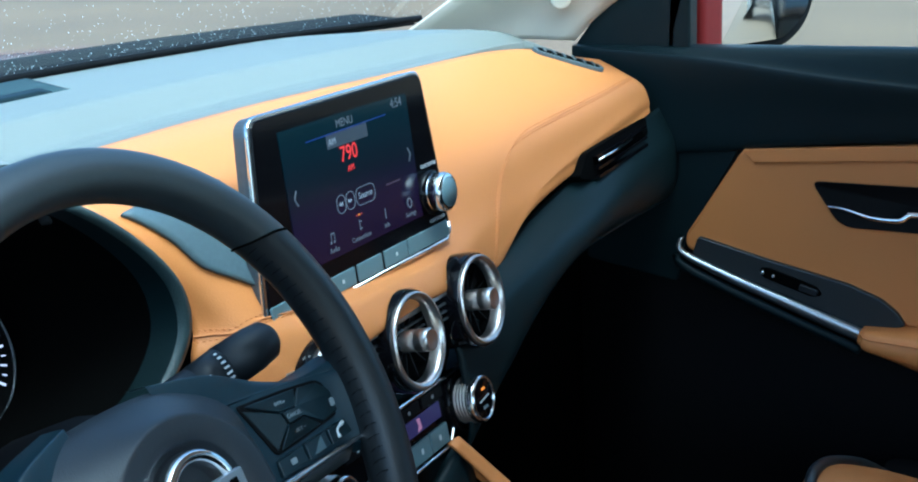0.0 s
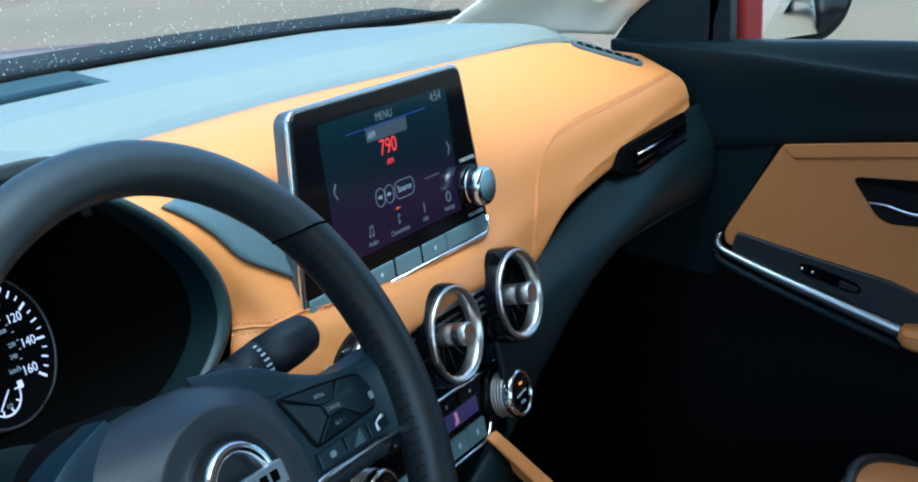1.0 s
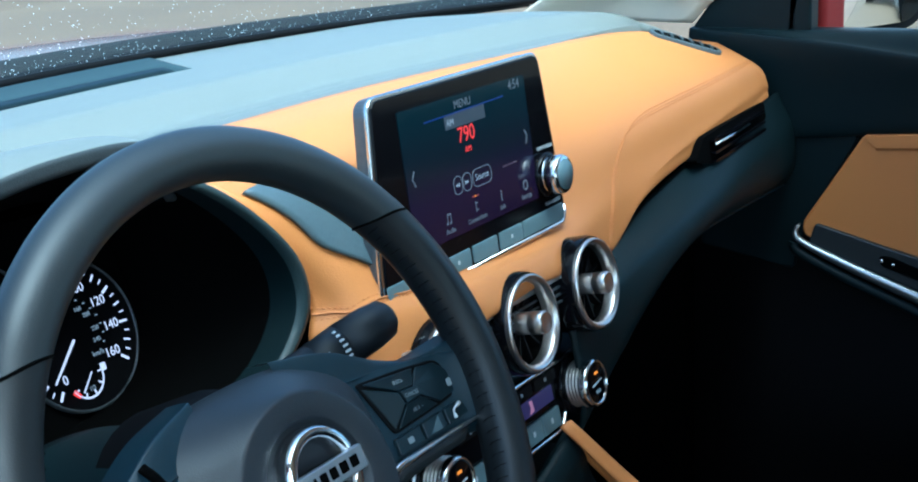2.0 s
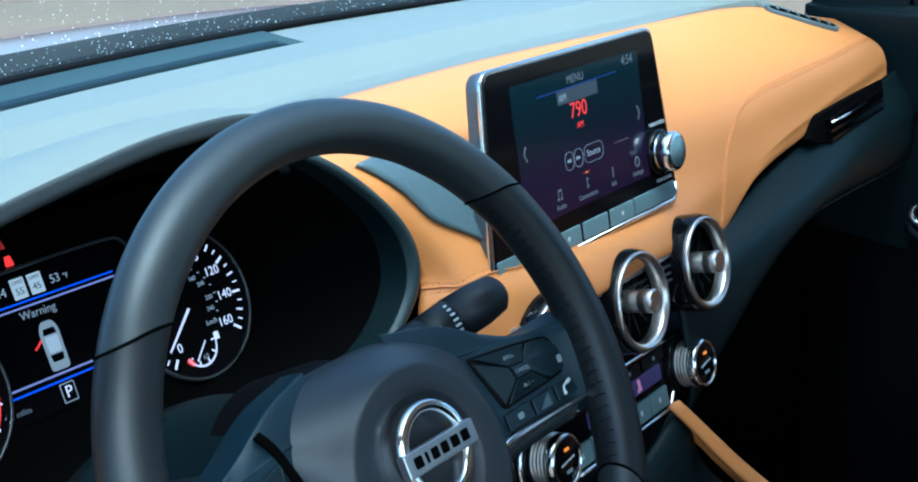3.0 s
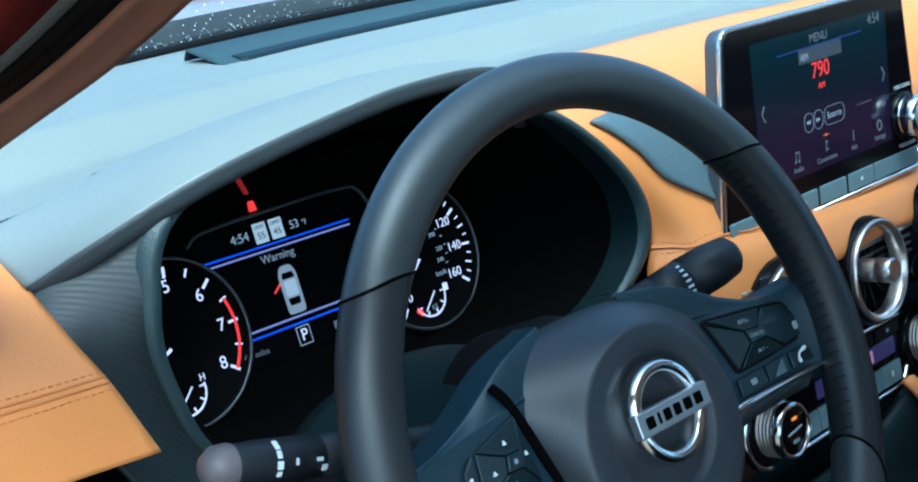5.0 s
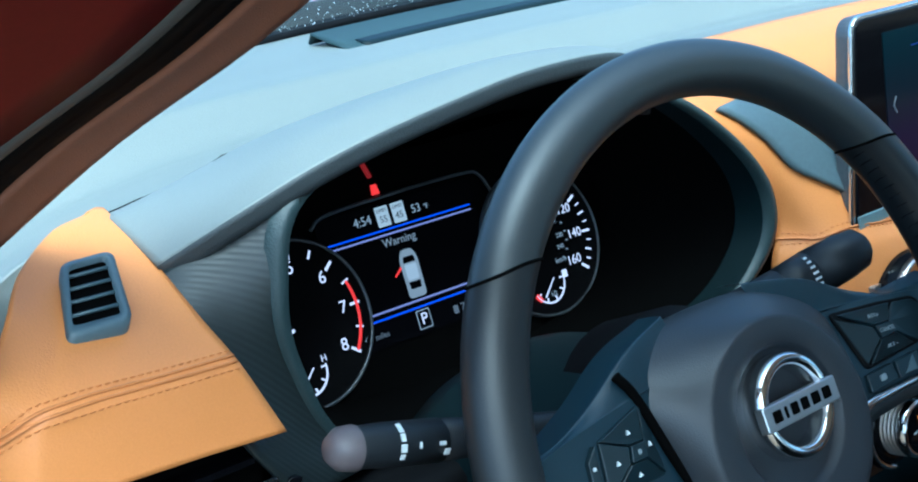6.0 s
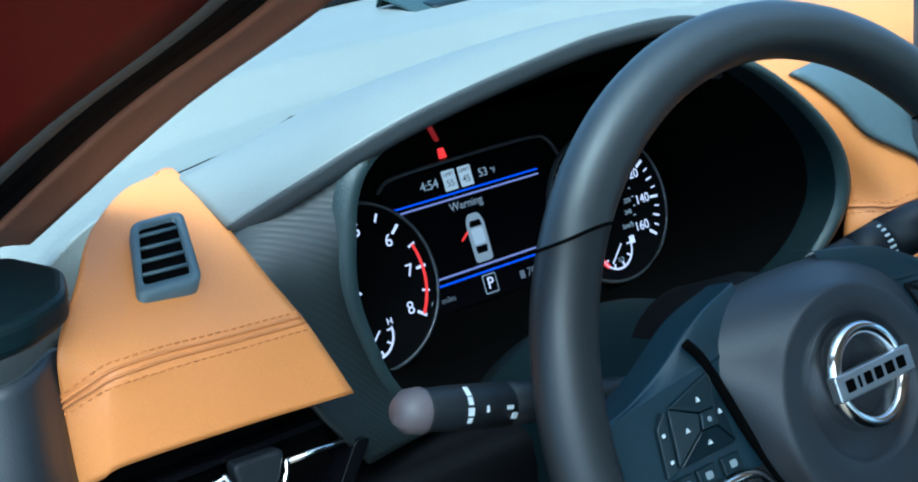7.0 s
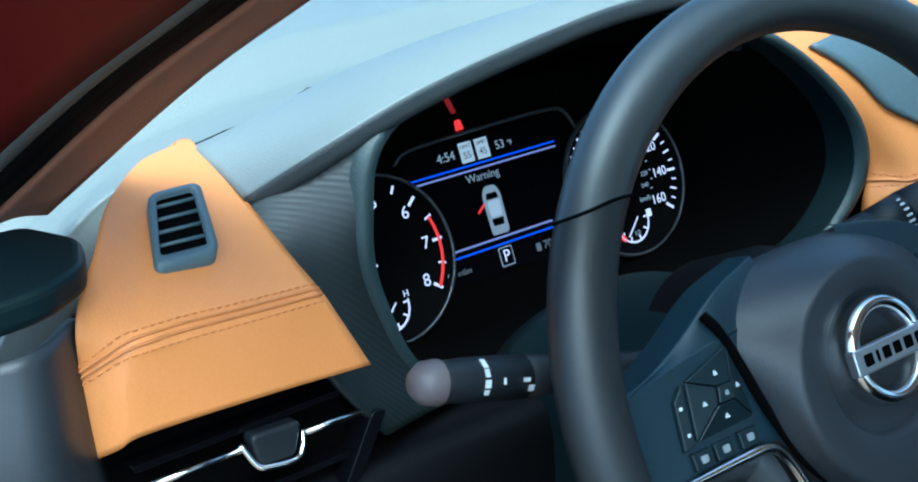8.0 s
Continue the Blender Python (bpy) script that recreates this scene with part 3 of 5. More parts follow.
    band("cluster_tunnel", 4, 7, BLACK_MATT, "matt black dial tunnel")
    # grained panel between the hood and the tan cover
    lf = [(-0.602, 0.066, 1.086), (-0.604, 0.044, 1.074), (-0.606, 0.022, 1.050), (-0.590, 0.008, 1.012), (-0.565, 0.008, 0.975)]
    rt = [(-0.530, 0.034, 1.120), (-0.553, 0.031, 1.078), (-0.551, 0.031, 1.036), (-0.524, 0.031, 0.985), (-0.49, 0.031, 0.965)]
    md = [tuple((Vector(p) + Vector(q)) / 2 + Vector((0, 0.002, 0))) for p, q in zip(lf, rt)]
    mesh_object("side_panel", *loft([lf, md, rt], 30, 14), RIBBED, d, "dark panel with fine ribs", thick=0.003)


def wheel():
    w = thing("steering_wheel", "black leather steering wheel with chrome emblem and trim", "steering wheel", at=pose(-0.379, -0.1274, 1.0076, 65.73, 0, -0.86))
    m, R, r = 24, 0.1669, 0.0145

    def ring(a, b, grow=0.0):
        """A place on the rim: a runs round the wheel, b round the leather; joints are cut on the slant."""
        a = a + radians(5.2) * math.sin(a) * math.cos(b)
        k = (r + grow) * (1 + 0.045 * math.cos(3 * b - 0.6))
        q = R + k * math.cos(b)
        return (q * math.sin(a), 0.9895 * q * math.cos(a), k * math.sin(b))

    def sector(name, a0, a1, material, label):
        k = round((a1 - a0) / 2.5) + 1
        verts = [ring(radians(a0 + (a1 - a0) * i / (k - 1)), 2 * math.pi * j / m) for i in range(k) for j in range(m)]
        faces = [(i * m + j, (i + 1) * m + j, (i + 1) * m + (j + 1) % m, i * m + (j + 1) % m) for i in range(k - 1) for j in range(m)]
        mesh_object(name, verts, faces, material, w, label)
    # upper arc, two grips, lower arc, with a groove at each joint
    seams = (52, 121, 239, 307)
    sector("rim_top", 307, 412, BLACK_LEATHER, "smooth black leather arc")
    sector("rim_grip", 52, 121, BLACK_GRIP, "black leather grip")
    sector("rim_bottom", 121, 239, BLACK_LEATHER, "smooth black leather arc")
    sector("rim_grip", 239, 307, BLACK_GRIP, "black leather grip")
    for a in seams:
        circ = [ring(radians(a), 2 * math.pi * k / 32, 0.0001) for k in range(32)]
        mesh_object("seam", *tube(circ, 0.0008, 6, True), BLACK_MATT, w, "dark seam")
    # lacing on the inner side of the grips
    verts, faces = [], []
    for a0, a1 in ((54, 119), (241, 303)):
        for k in range(26):
            w0 = a0 + (a1 - a0) * k / 25
            pts = [ring(radians(w0 + (b - 155) * 0.035), radians(b), 0.0004) for b in (150, 162, 174, 186)]
            v, f = tube(pts, 0.0003, 5)
            o = len(verts)
            verts += v
            faces += [tuple(i + o for i in g) for g in f]
    tagged(mesh_object("lacing", verts, faces, BLACK_DEEP, w, "black thread lacing"), kind="stuff")
    # airbag cover: a round dished face on a shield-shaped shoulder
    HUB = Matrix.Translation((-0.0005, -0.0126, 0.0035)) @ Matrix.Diagonal((1.03, 1.03, 1.0, 1.0))
    k = 72
    shield = spline([(0.0, 0.0625, 0), (0.042, 0.0590, 0), (0.080, 0.0430, 0), (0.071, 0.012, 0), (0.057, -0.022, 0), (0.032, -0.056, 0), (0, -0.066, 0),
                     (-0.032, -0.056, 0), (-0.057, -0.022, 0), (-0.071, 0.012, 0), (-0.080, 0.0430, 0), (-0.042, 0.0590, 0)], k, True)
    rows = []
    for f, z, sh in ((0.97, -0.040, 1), (1.0, -0.036, 1), (1.005, -0.031, 0.98), (1.0, -0.021, 0.72), (1.0, -0.010, 0.40), (1.0, 0.0, 0.08), (0.988, 0.0024, 0.0), (0.965, 0.0036, 0), (0.93, 0.0040, 0), (0.80, 0.0038, 0), (0.665, 0.0034, 0), (0.640, 0.0026, 0), (0.615, -0.0012, 0), (0.59, -0.0022, 0), (0.45, -0.0025, 0), (0.01, -0.0025, 0)):
        row = []
        for i in range(k):
            a = 2 * math.pi * i / k
            c = Vector((0.0560 * math.sin(a), -0.004 + 0.0540 * math.cos(a), 0))
            q = c.lerp(shield[i], sh) * f
            row.append((q.x, q.y + (0.010 * (1 - f) if sh == 0 else 0), z))
        rows.append(row)
    verts = [q for row in rows for q in row]
    faces = [(i * k + j, i * k + (j + 1) % k, (i + 1) * k + (j + 1) % k, (i + 1) * k + j) for i in range(len(rows) - 1) for j in range(k)]
    mesh_object("airbag_cover", verts, faces, PAD_GREY, w, "dark grey airbag cover with round dished face", at=HUB)
    # emblem, with its bar of dark marks
    mesh_object("emblem_ring", *lathe([(0.0185, -0.0025), (0.0185, 0.006), (0.0198, 0.0088), (0.0220, 0.0096), (0.0242, 0.0088), (0.0256, 0.006), (0.0256, -0.0025)], 56), CHROME, w, "chrome emblem ring", at=HUB @ Matrix.Translation((0.001, 0.006, 0)))
    bar = plate("emblem_bar", rect(0.0535, 0.0120, 0.0012, 0.001, 0.006), 0.0055, 0.0112, SILVER, w, "silver emblem bar", bevel=0.0012, at=HUB)
    for i, wide in enumerate((0.0058, 0.0018, 0.0052, 0.0052, 0.0058, 0.0058)):
        plate("mark", rect(wide, 0.0056, 0.0008, -0.0185 + (0.0, 0.0064, 0.0125, 0.0200, 0.0280, 0.0362)[i] + 0.0012, 0.006), 0.0112, 0.0115, BLACK_MATT, bar)

    def facet(name, low, high, z0, z1, material, parent, label=""):
        """A key whose face slopes from the corners low, at height z0, up to the corners high, at z1."""
        pts = [(x, y, z0) for x, y in low] + [(x, y, z1) for x, y in high]
        c = Vector((sum(p[0] for p in pts) / len(pts), sum(p[1] for p in pts) / len(pts), 0))
        top = [tuple(c + (Vector(p) - c) * 0.955 + Vector((0, 0, p[2] * 0.045))) for p in pts]
        foot = [(p[0], p[1], -0.016) for p in top]
        q = len(pts)
        return mesh_object(name, top + foot, [tuple(range(q)), tuple(range(2 * q - 1, q - 1, -1))] + [(i, i + q, (i + 1) % q + q, (i + 1) % q) for i in range(q)], material, parent, label, smooth=False, bevel=0.0007)

    for sgn in (1, -1):
        def rows_of(*lines):
            return [[(sgn * x, y, z) for x, y, z in row] for row in lines]
        rails = rows_of([(0.030, 0.055, -0.042), (0.065, 0.047, -0.040), (0.100, 0.0300, -0.038), (0.130, 0.0210, -0.034), (0.162, 0.024, -0.020)],
                        [(0.030, 0.054, -0.028), (0.065, 0.046, -0.021), (0.100, 0.0290, -0.019), (0.130, 0.0195, -0.016), (0.160, 0.021, -0.008)],
                        [(0.030, 0.051, -0.025), (0.065, 0.043, -0.0170), (0.100, 0.0275, -0.0155), (0.130, 0.0185, -0.0135), (0.160, 0.018, -0.005)],
                        [(0.030, 0.030, -0.020), (0.065, 0.0270, -0.0120), (0.100, 0.0225, -0.0115), (0.140, 0.0165, -0.0105), (0.159, 0.012, -0.003)],
                        [(0.030, 0.026, -0.020), (0.065, 0.0235, -0.0115), (0.100, 0.0195, -0.011), (0.140, 0.0135, -0.010), (0.158, 0.008, -0.002)],
                        [(0.030, -0.010, -0.020), (0.064, -0.010, -0.0115), (0.100, -0.012, -0.011), (0.140, -0.012, -0.010), (0.158, -0.014, -0.003)],
                        [(0.030, -0.0255, -0.020), (0.062, -0.0255, -0.0115), (0.100, -0.026, -0.011), (0.140, -0.0255, -0.010), (0.158, -0.030, -0.004)],
                        [(0.030, -0.0275, -0.022), (0.062, -0.0275, -0.014), (0.100, -0.028, -0.014), (0.140, -0.0275, -0.013), (0.158, -0.036, -0.007)],
                        [(0.030, -0.026, -0.036), (0.062, -0.026, -0.034), (0.100, -0.027, -0.034), (0.140, -0.027, -0.032), (0.158, -0.038, -0.020)])
        if sgn < 0:
            gap = spline([(sgn * x, y, z) for x, y, z in ((0.0815, 0.0375, -0.0130), (0.0760, 0.0250, -0.0105), (0.0660, -0.0095, -0.0095), (0.0535, -0.0395, -0.0095), (0.0410, -0.0565, -0.0095))], 40)
            mesh_object("cover_gap", *tube(gap, 0.0024, 8), BLACK_MATT, w, "black gap beside the airbag cover")
        mesh_object("spoke", *loft(rails, 30, 40), SPOKE, w, "satin dark spoke arm")
        # trim along the foot of the spoke that turns down beside the cover
        line = spline([(sgn * 0.156, -0.0285, -0.007), (sgn * 0.120, -0.0280, -0.009), (sgn * 0.090, -0.0278, -0.009), (sgn * 0.073, -0.0285, -0.009), (sgn * 0.064, -0.034, -0.010), (sgn * 0.056, -0.050, -0.011), (sgn * 0.046, -0.085, -0.013), (sgn * 0.042, -0.13, -0.014)], 60)
        mesh_object("trim", *tube(line, [0.0014 + 0.0014 * min(1, i / 20) for i in range(60)], 8), CHROME, w, "satin chrome trim")
        skirt = rows_of([(0.152, -0.030, -0.012), (0.100, -0.030, -0.012), (0.076, -0.031, -0.012), (0.066, -0.037, -0.012), (0.050, -0.085, -0.016)],
                        [(0.152, -0.040, -0.022), (0.105, -0.040, -0.022), (0.086, -0.042, -0.022), (0.078, -0.048, -0.022), (0.060, -0.090, -0.024)])
        mesh_object("trim_flank", *loft(skirt, 30, 4, True), SILVER_DARK, w, "bronze-grey inner flank of the trim", thick=0.002)
        if sgn > 0:
            p = plate("switch_panel", rounded([(0.068, 0.0232), (0.108, 0.0188), (0.138, 0.0142), (0.151, 0.004), (0.152, -0.0098), (0.110, -0.0118), (0.083, -0.0122)], 0.004), -0.0125, -0.0095, BLACK_DEEP, w, "black switch panel", bevel=0.001)
            mid = [(0.0945, 0.0085), (0.1085, 0.0075), (0.1115, 0.0005), (0.0970, 0.0005)]
            up = facet("button", [(0.0715, 0.0215), (0.118, 0.0160)], [mid[1], mid[0]], -0.0090, -0.0055, BUTTON_DARK, p)
            lettering("legend", "RES+", 0.0044, GREY_PRINT, up, 0.0985, 0.0128, -0.0069, turn=-6)
            facet("button", [(0.0845, -0.0105), (0.0700, 0.0200)], [mid[0], mid[3]], -0.0090, -0.0055, BUTTON_DARK, p)
            dn = facet("button", [(0.128, -0.0100), (0.0865, -0.0108)], [mid[3], mid[2]], -0.0090, -0.0055, BUTTON_DARK, p)
            lettering("legend", "SET -", 0.0044, GREY_PRINT, dn, 0.1065, -0.0048, -0.0070, turn=-4)
            sd = facet("button", [(0.1195, 0.0158), (0.137, 0.0130), (0.149, 0.003), (0.1505, -0.0085), (0.1295, -0.0098)], [mid[2], mid[1]], -0.0090, -0.0065, BUTTON_DARK, p)
            plate("legend", rect(0.0042, 0.0046, 0.0012, 0.1425, -0.002), -0.0086, -0.0082, GREY_PRINT, sd)
            c = facet("button", mid[:2], mid[2:], -0.0045, -0.0045, BUTTON_DARK, p)
            lettering("legend", "CANCEL", 0.0033, GREY_PRINT, c, 0.1030, 0.0042, -0.0043, turn=-5)
            for x0, x1, sign in ((0.0795, 0.1030, 0), (0.1055, 0.1260, 1), (0.1285, 0.1500, 2)):
                b = facet("button", [(x0, -0.0140), (x1, -0.0138)], [(x1 + 0.001, -0.0235), (x0 - 0.001, -0.0240)], -0.0085, -0.0078, BUTTON_DARK, w)
                xm = (x0 + x1) / 2
                if sign == 0:
                    plate("legend", rect(0.0050, 0.0034, 0.0010, xm, -0.0188), -0.0082, -0.0076, GREY_PRINT, b)
                elif sign == 1:
                    plate("legend", [(xm - 0.006, -0.0225), (xm + 0.005, -0.0230), (xm + 0.0045, -0.0150)], -0.0082, -0.0076, VENT_GREY, b)
                else:
                    mesh_object("legend", *tube(spline([(xm - 0.004, -0.0222, -0.0078), (xm - 0.003, -0.0175, -0.0078), (xm + 0.004, -0.0155, -0.0078)], 12), [0.0012] * 3 + [0.0007] * 6 + [0.0012] * 3, 6), PALE_MARK, b)
        else:
            mid = [(-0.0930, 0.0072), (-0.0840, 0.0070), (-0.0850, -0.0010), (-0.0950, -0.0005)]
            outer = [(-0.1070, 0.0140), (-0.0775, 0.0225), (-0.0735, -0.0125), (-0.1105, -0.0130)]
            for i in range(4):
                j = (i + 1) % 4
                b = facet("button", [outer[i], outer[j]], [mid[j], mid[i]], -0.0090, -0.0055, BUTTON_DARK, w)
                cx, cy = [sum(q[e] for q in (outer[i], outer[j], mid[i], mid[j])) / 4 for e in (0, 1)]
                plate("legend", [(cx - 0.0011, cy - 0.0009), (cx + 0.0011, cy - 0.0009), (cx, cy + 0.0012)], -0.0080, -0.0064, PALE_MARK, b)
            b = facet("button", mid[:2], mid[2:], -0.0045, -0.0045, BUTTON_DARK, w)
            plate("legend", rect(0.0022, 0.0022, 0.0006, -0.0893, 0.0032), -0.0047, -0.0043, GREY_PRINT, b)
            b = facet("button", [(-0.1100, 0.0145), (-0.1130, -0.0140)], [(-0.1190, -0.0150), (-0.1165, 0.0080)], -0.0075, -0.0085, BUTTON_DARK, w)
            for y in (0.004, -0.008):
                plate("legend", rect(0.0018, 0.0016, 0.0004, -0.1145, y), -0.0080, -0.0076, PALE_MARK, b)
            for x in (-0.1100, -0.0965, -0.0810):
                b = facet("button", [(x - 0.0060, -0.0160), (x + 0.0060, -0.0160)], [(x + 0.0058, -0.0245), (x - 0.0062, -0.0245)], -0.0085, -0.0078, BUTTON_DARK, w)
                plate("legend", rect(0.0040, 0.0034, 0.0010, x, -0.0202), -0.0082, -0.0076, GREY_PRINT, b)
    # boss behind the wheel
    mesh_object("boss", *lathe([(0.05, -0.05), (0.055, -0.06), (0.055, -0.10)], 32), BLACK_DEEP, w)
    return w


def column():
    c = thing("steering_column", "black plastic shroud of the steering column", "steering column")
    rows = []
    for y, wd, top in ((-0.112, 0.070, 1.016), (-0.085, 0.078, 1.019), (-0.05, 0.086, 1.014), (0.0, 0.088, 1.000), (0.06, 0.09, 0.985)):
        rows.append([(-0.382 + wd * math.cos(radians(a)), y, top - 0.055 + 0.055 * math.sin(radians(a)) ** 0.8 if 0 < a < 180 else top - 0.12) for a in (-20, 10, 35, 60, 90, 120, 145, 170, 200)])
    mesh_object("shroud", *loft(rows, 40, 20), BLACK_SOFT, c, thick=0.003)


def stalk(name, label, root, tip, r0, r1, cap, marks):
    a, b = Vector(root), Vector(tip)
    t = thing(name, label, "stalk", at=Matrix.Translation(a) @ (b - a).to_track_quat("Z", "Y").to_matrix().to_4x4())
    n = (b - a).length
    prof = [(r0 * 0.8, 0), (r0, 0.01), (r0 * 1.02, n * 0.42), (r0 * 0.94, n * 0.425), (r0 * 0.94, n * 0.435), (r0 * 1.05, n * 0.44), (r1, n * 0.62), (r1 * 0.95, n * 0.622), (r1 * 0.95, n * 0.63), (r1 * 1.02, n * 0.632), (r1 * 1.0, n * 0.84), (r1 * 0.88, n * 0.955), (r1 * 0.62, n * 0.992), (0, n)]
    mesh_object("lever", *lathe(prof, 32), BLACK_SATIN, t)
    if cap:
        mesh_object("end_cap", *lathe([(r1 * 1.02, n * 0.93), (r1 * 0.95, n * 0.975), (r1 * 0.6, n * 1.005), (0, n * 1.01)], 32), CAP_GREY, t, "grey end cap")
    # printed symbols, as small pale bars round the barrel
    side = (Vector((-0.86, -0.53, 1.29)) - (a + b) / 2)
    side = (t.matrix_basis.to_3x3().inverted() @ side)
    w0 = math.atan2(side.y, side.x)
    for z, da, h, wd in marks:
        rr = (r0 if z < 0.44 else r1) * 1.05
        w = w0 + radians(da)
        m = Matrix.Translation((rr * math.cos(w), rr * math.sin(w), z * n)) @ Matrix.Rotation(w, 4, "Z")
        plate("symbol", [(-0.0003, -wd * 0.3), (0.0003, -wd * 0.3), (0.0003, wd * 0.3), (-0.0003, wd * 0.3)], -h * 0.3, h * 0.3, PALE_MARK, t, at=m)
    return t


def screen():
    s = thing("touchscreen", "tablet-style touchscreen with chrome frame, radio menu showing", "touchscreen", at=face(0, -0.0025, 1.078, 6.4))
    out = rounded([(-0.1395, -0.0825), (0.1395, -0.0825), (0.1225, 0.066), (-0.1225, 0.066)], 0.012)
    plate("frame", out, -0.0045, -0.0012, CHROME, s, "satin chrome frame", bevel=0.0012)
    plate("housing", [(x * 0.985, y * 0.985) for x, y in out], -0.016, -0.0045, SILVER_DARK, s, "dark housing", bevel=0.003)
    inn = rounded([(-0.1345, -0.0780), (0.1345, -0.0780), (0.1197, 0.0634), (-0.1197, 0.0634)], 0.0095)
    mesh_object("bottom_bar", *tube([(-0.127, -0.0800, -0.0005), (0.127, -0.0800, -0.0005), (0.1335, -0.0750, -0.0008), (0.1345, -0.066, -0.001)], 0.0020, 8), CHROME_BRIGHT, s, "bright chrome bar")
    g = plate("bezel", inn, -0.006, 0.0, BLACK_GLOSS, s, "glossy black bezel", bevel=0.0012)
    m = bpy.data.materials.new("display_light")
    m.use_nodes = True
    nt = m.node_tree
    b = nt.nodes["Principled BSDF"]
    b.inputs["Base Color"].default_value, b.inputs["Roughness"].default_value = (0.003, 0.003, 0.004, 1), 0.12
    b.inputs["Specular IOR Level"].default_value = 0.2
    tc, sep, rp = nt.nodes.new("ShaderNodeTexCoord"), nt.nodes.new("ShaderNodeSeparateXYZ"), nt.nodes.new("ShaderNodeValToRGB")
    mr = nt.nodes.new("ShaderNodeMapRange")
    mr.inputs["From Min"].default_value, mr.inputs["From Max"].default_value = -0.051, 0.051
    nt.links.new(tc.outputs["Object"], sep.inputs[0])
    nt.links.new(sep.outputs["Y"], mr.inputs[0])
    nt.links.new(mr.outputs[0], rp.inputs[0])
    e = rp.color_ramp.elements
    e[0].position, e[0].color = 0.0, (0.0125, 0.0045, 0.019, 1)
    e[1].position, e[1].color = 1.0, (0.002, 0.017, 0.024, 1)
    k = e.new(0.3)
    k.color = (0.011, 0.0055, 0.024, 1)
    k = e.new(0.55)
    k.color = (0.006, 0.010, 0.017, 1)
    nt.links.new(rp.outputs[0], b.inputs["Emission Color"])
    b.inputs["Emission Strength"].default_value = 0.2
    d = plate("display", rect(0.183, 0.102), 0.0, 0.0006, m, s, "dim teal and purple display")
    z = 0.0009
    lettering("legend", "MENU", 0.0088, DIM_LIT, d, -0.0055, 0.0440, z)
    lettering("legend", "4:54", 0.0105, DIM_LIT, d, 0.0735, 0.0455, z)
    plate("header_line", [(-0.060, 0.0378), (0.055, 0.0388), (0.055, 0.0396), (-0.060, 0.0386)], 0.0006, z, glow("deep_blue", (0.01, 0.05, 0.45), 0.1), d)
    plate("band_box", rect(0.058, 0.0105, 0, -0.004, 0.0330), 0.0006, 0.0008, glow("box_grey", (0.07, 0.08, 0.11), 0.14), d)
    lettering("legend", "AM", 0.0075, WHITE_SOFT, d, -0.0315, 0.0322, z + 0.0002, align="LEFT")
    lettering("legend", "790", 0.0165, RED_LIT, d, -0.0055, 0.0205, z)
    lettering("legend", "AM", 0.0065, RED_LIT, d, -0.0055, 0.0090, z)

    def outline(w, h, cx, cy):
        pts = rect(w, h, h * 0.49, cx, cy)
        return tube([(x, y, z) for x, y in pts], 0.00035, 6, True)
    for x, w in ((-0.0265, 0.012), (-0.0135, 0.012), (0.0087, 0.028)):
        mesh_object("soft_key", *outline(w, 0.0135, x, -0.0145), DIM_LIT, d)
    for x in (-0.0265, -0.0135):
        for o in (-0.0016, 0.0012):
            sg = -1 if x < -0.02 else 1
            plate("arrow", [(x + o - sg * 0.0013, -0.0162), (x + o + sg * 0.0013, -0.0145), (x + o - sg * 0.0013, -0.0128)], 0.0006, z, WHITE_SOFT, d)
    lettering("legend", "Source", 0.0072, WHITE_SOFT, d, 0.0087, -0.0143, z)
    for sg in (-1, 1):
        pts = [(sg * 0.0812, 0.0075, z), (sg * 0.0846, 0.002, z), (sg * 0.0812, -0.0035, z)]
        mesh_object("page_arrow", *tube(pts, 0.0005, 6), DIM_LIT, d)
    for i in range(3):
        plate("page_dot", rect(0.0022, 0.0014, 0.0006, -0.0045 + 0.0035 * (i - 1), -0.0275), 0.0006, z, AMBER_LIT if i == 1 else RED_DIM, d)
    for x, word in ((-0.0444, "Audio"), (-0.0055, "Connections"), (0.0335, "Info"), (0.0722, "Settings")):
        lettering("legend", word, 0.0054, DIM_LIT, d, x, -0.0448, z)
        if word == "Info":
            plate("icon", rect(0.0012, 0.006, 0, x, -0.0368), 0.0006, z, DIM_LIT, d)
            plate("icon", rect(0.0014, 0.0014, 0, x, -0.0325), 0.0006, z, DIM_LIT, d)
        elif word == "Settings":
            mesh_object("icon", *tube([(x + 0.0032 * math.cos(a), -0.0358 + 0.0038 * math.sin(a), z) for a in [k * math.pi / 8 for k in range(16)]], 0.0005, 6, True), DIM_LIT, d)
        elif word == "Audio":
            for o in (-0.0022, 0.0022):
                plate("icon", rect(0.0006, 0.0075, 0, x + o, -0.0358), 0.0006, z, DIM_LIT, d)
                plate("icon", rect(0.0020, 0.0018, 0.0008, x + o - 0.0009, -0.0390), 0.0006, z, DIM_LIT, d)
            plate("icon", rect(0.005, 0.0012, 0, x, -0.0325), 0.0006, z, DIM_LIT, d)
        else:
            plate("icon", rect(0.0008, 0.0085, 0, x, -0.0356), 0.0006, z, DIM_LIT, d)
            plate("icon", rect(0.0036, 0.0008, 0, x + 0.0012, -0.0330), 0.0006, z, DIM_LIT, d)
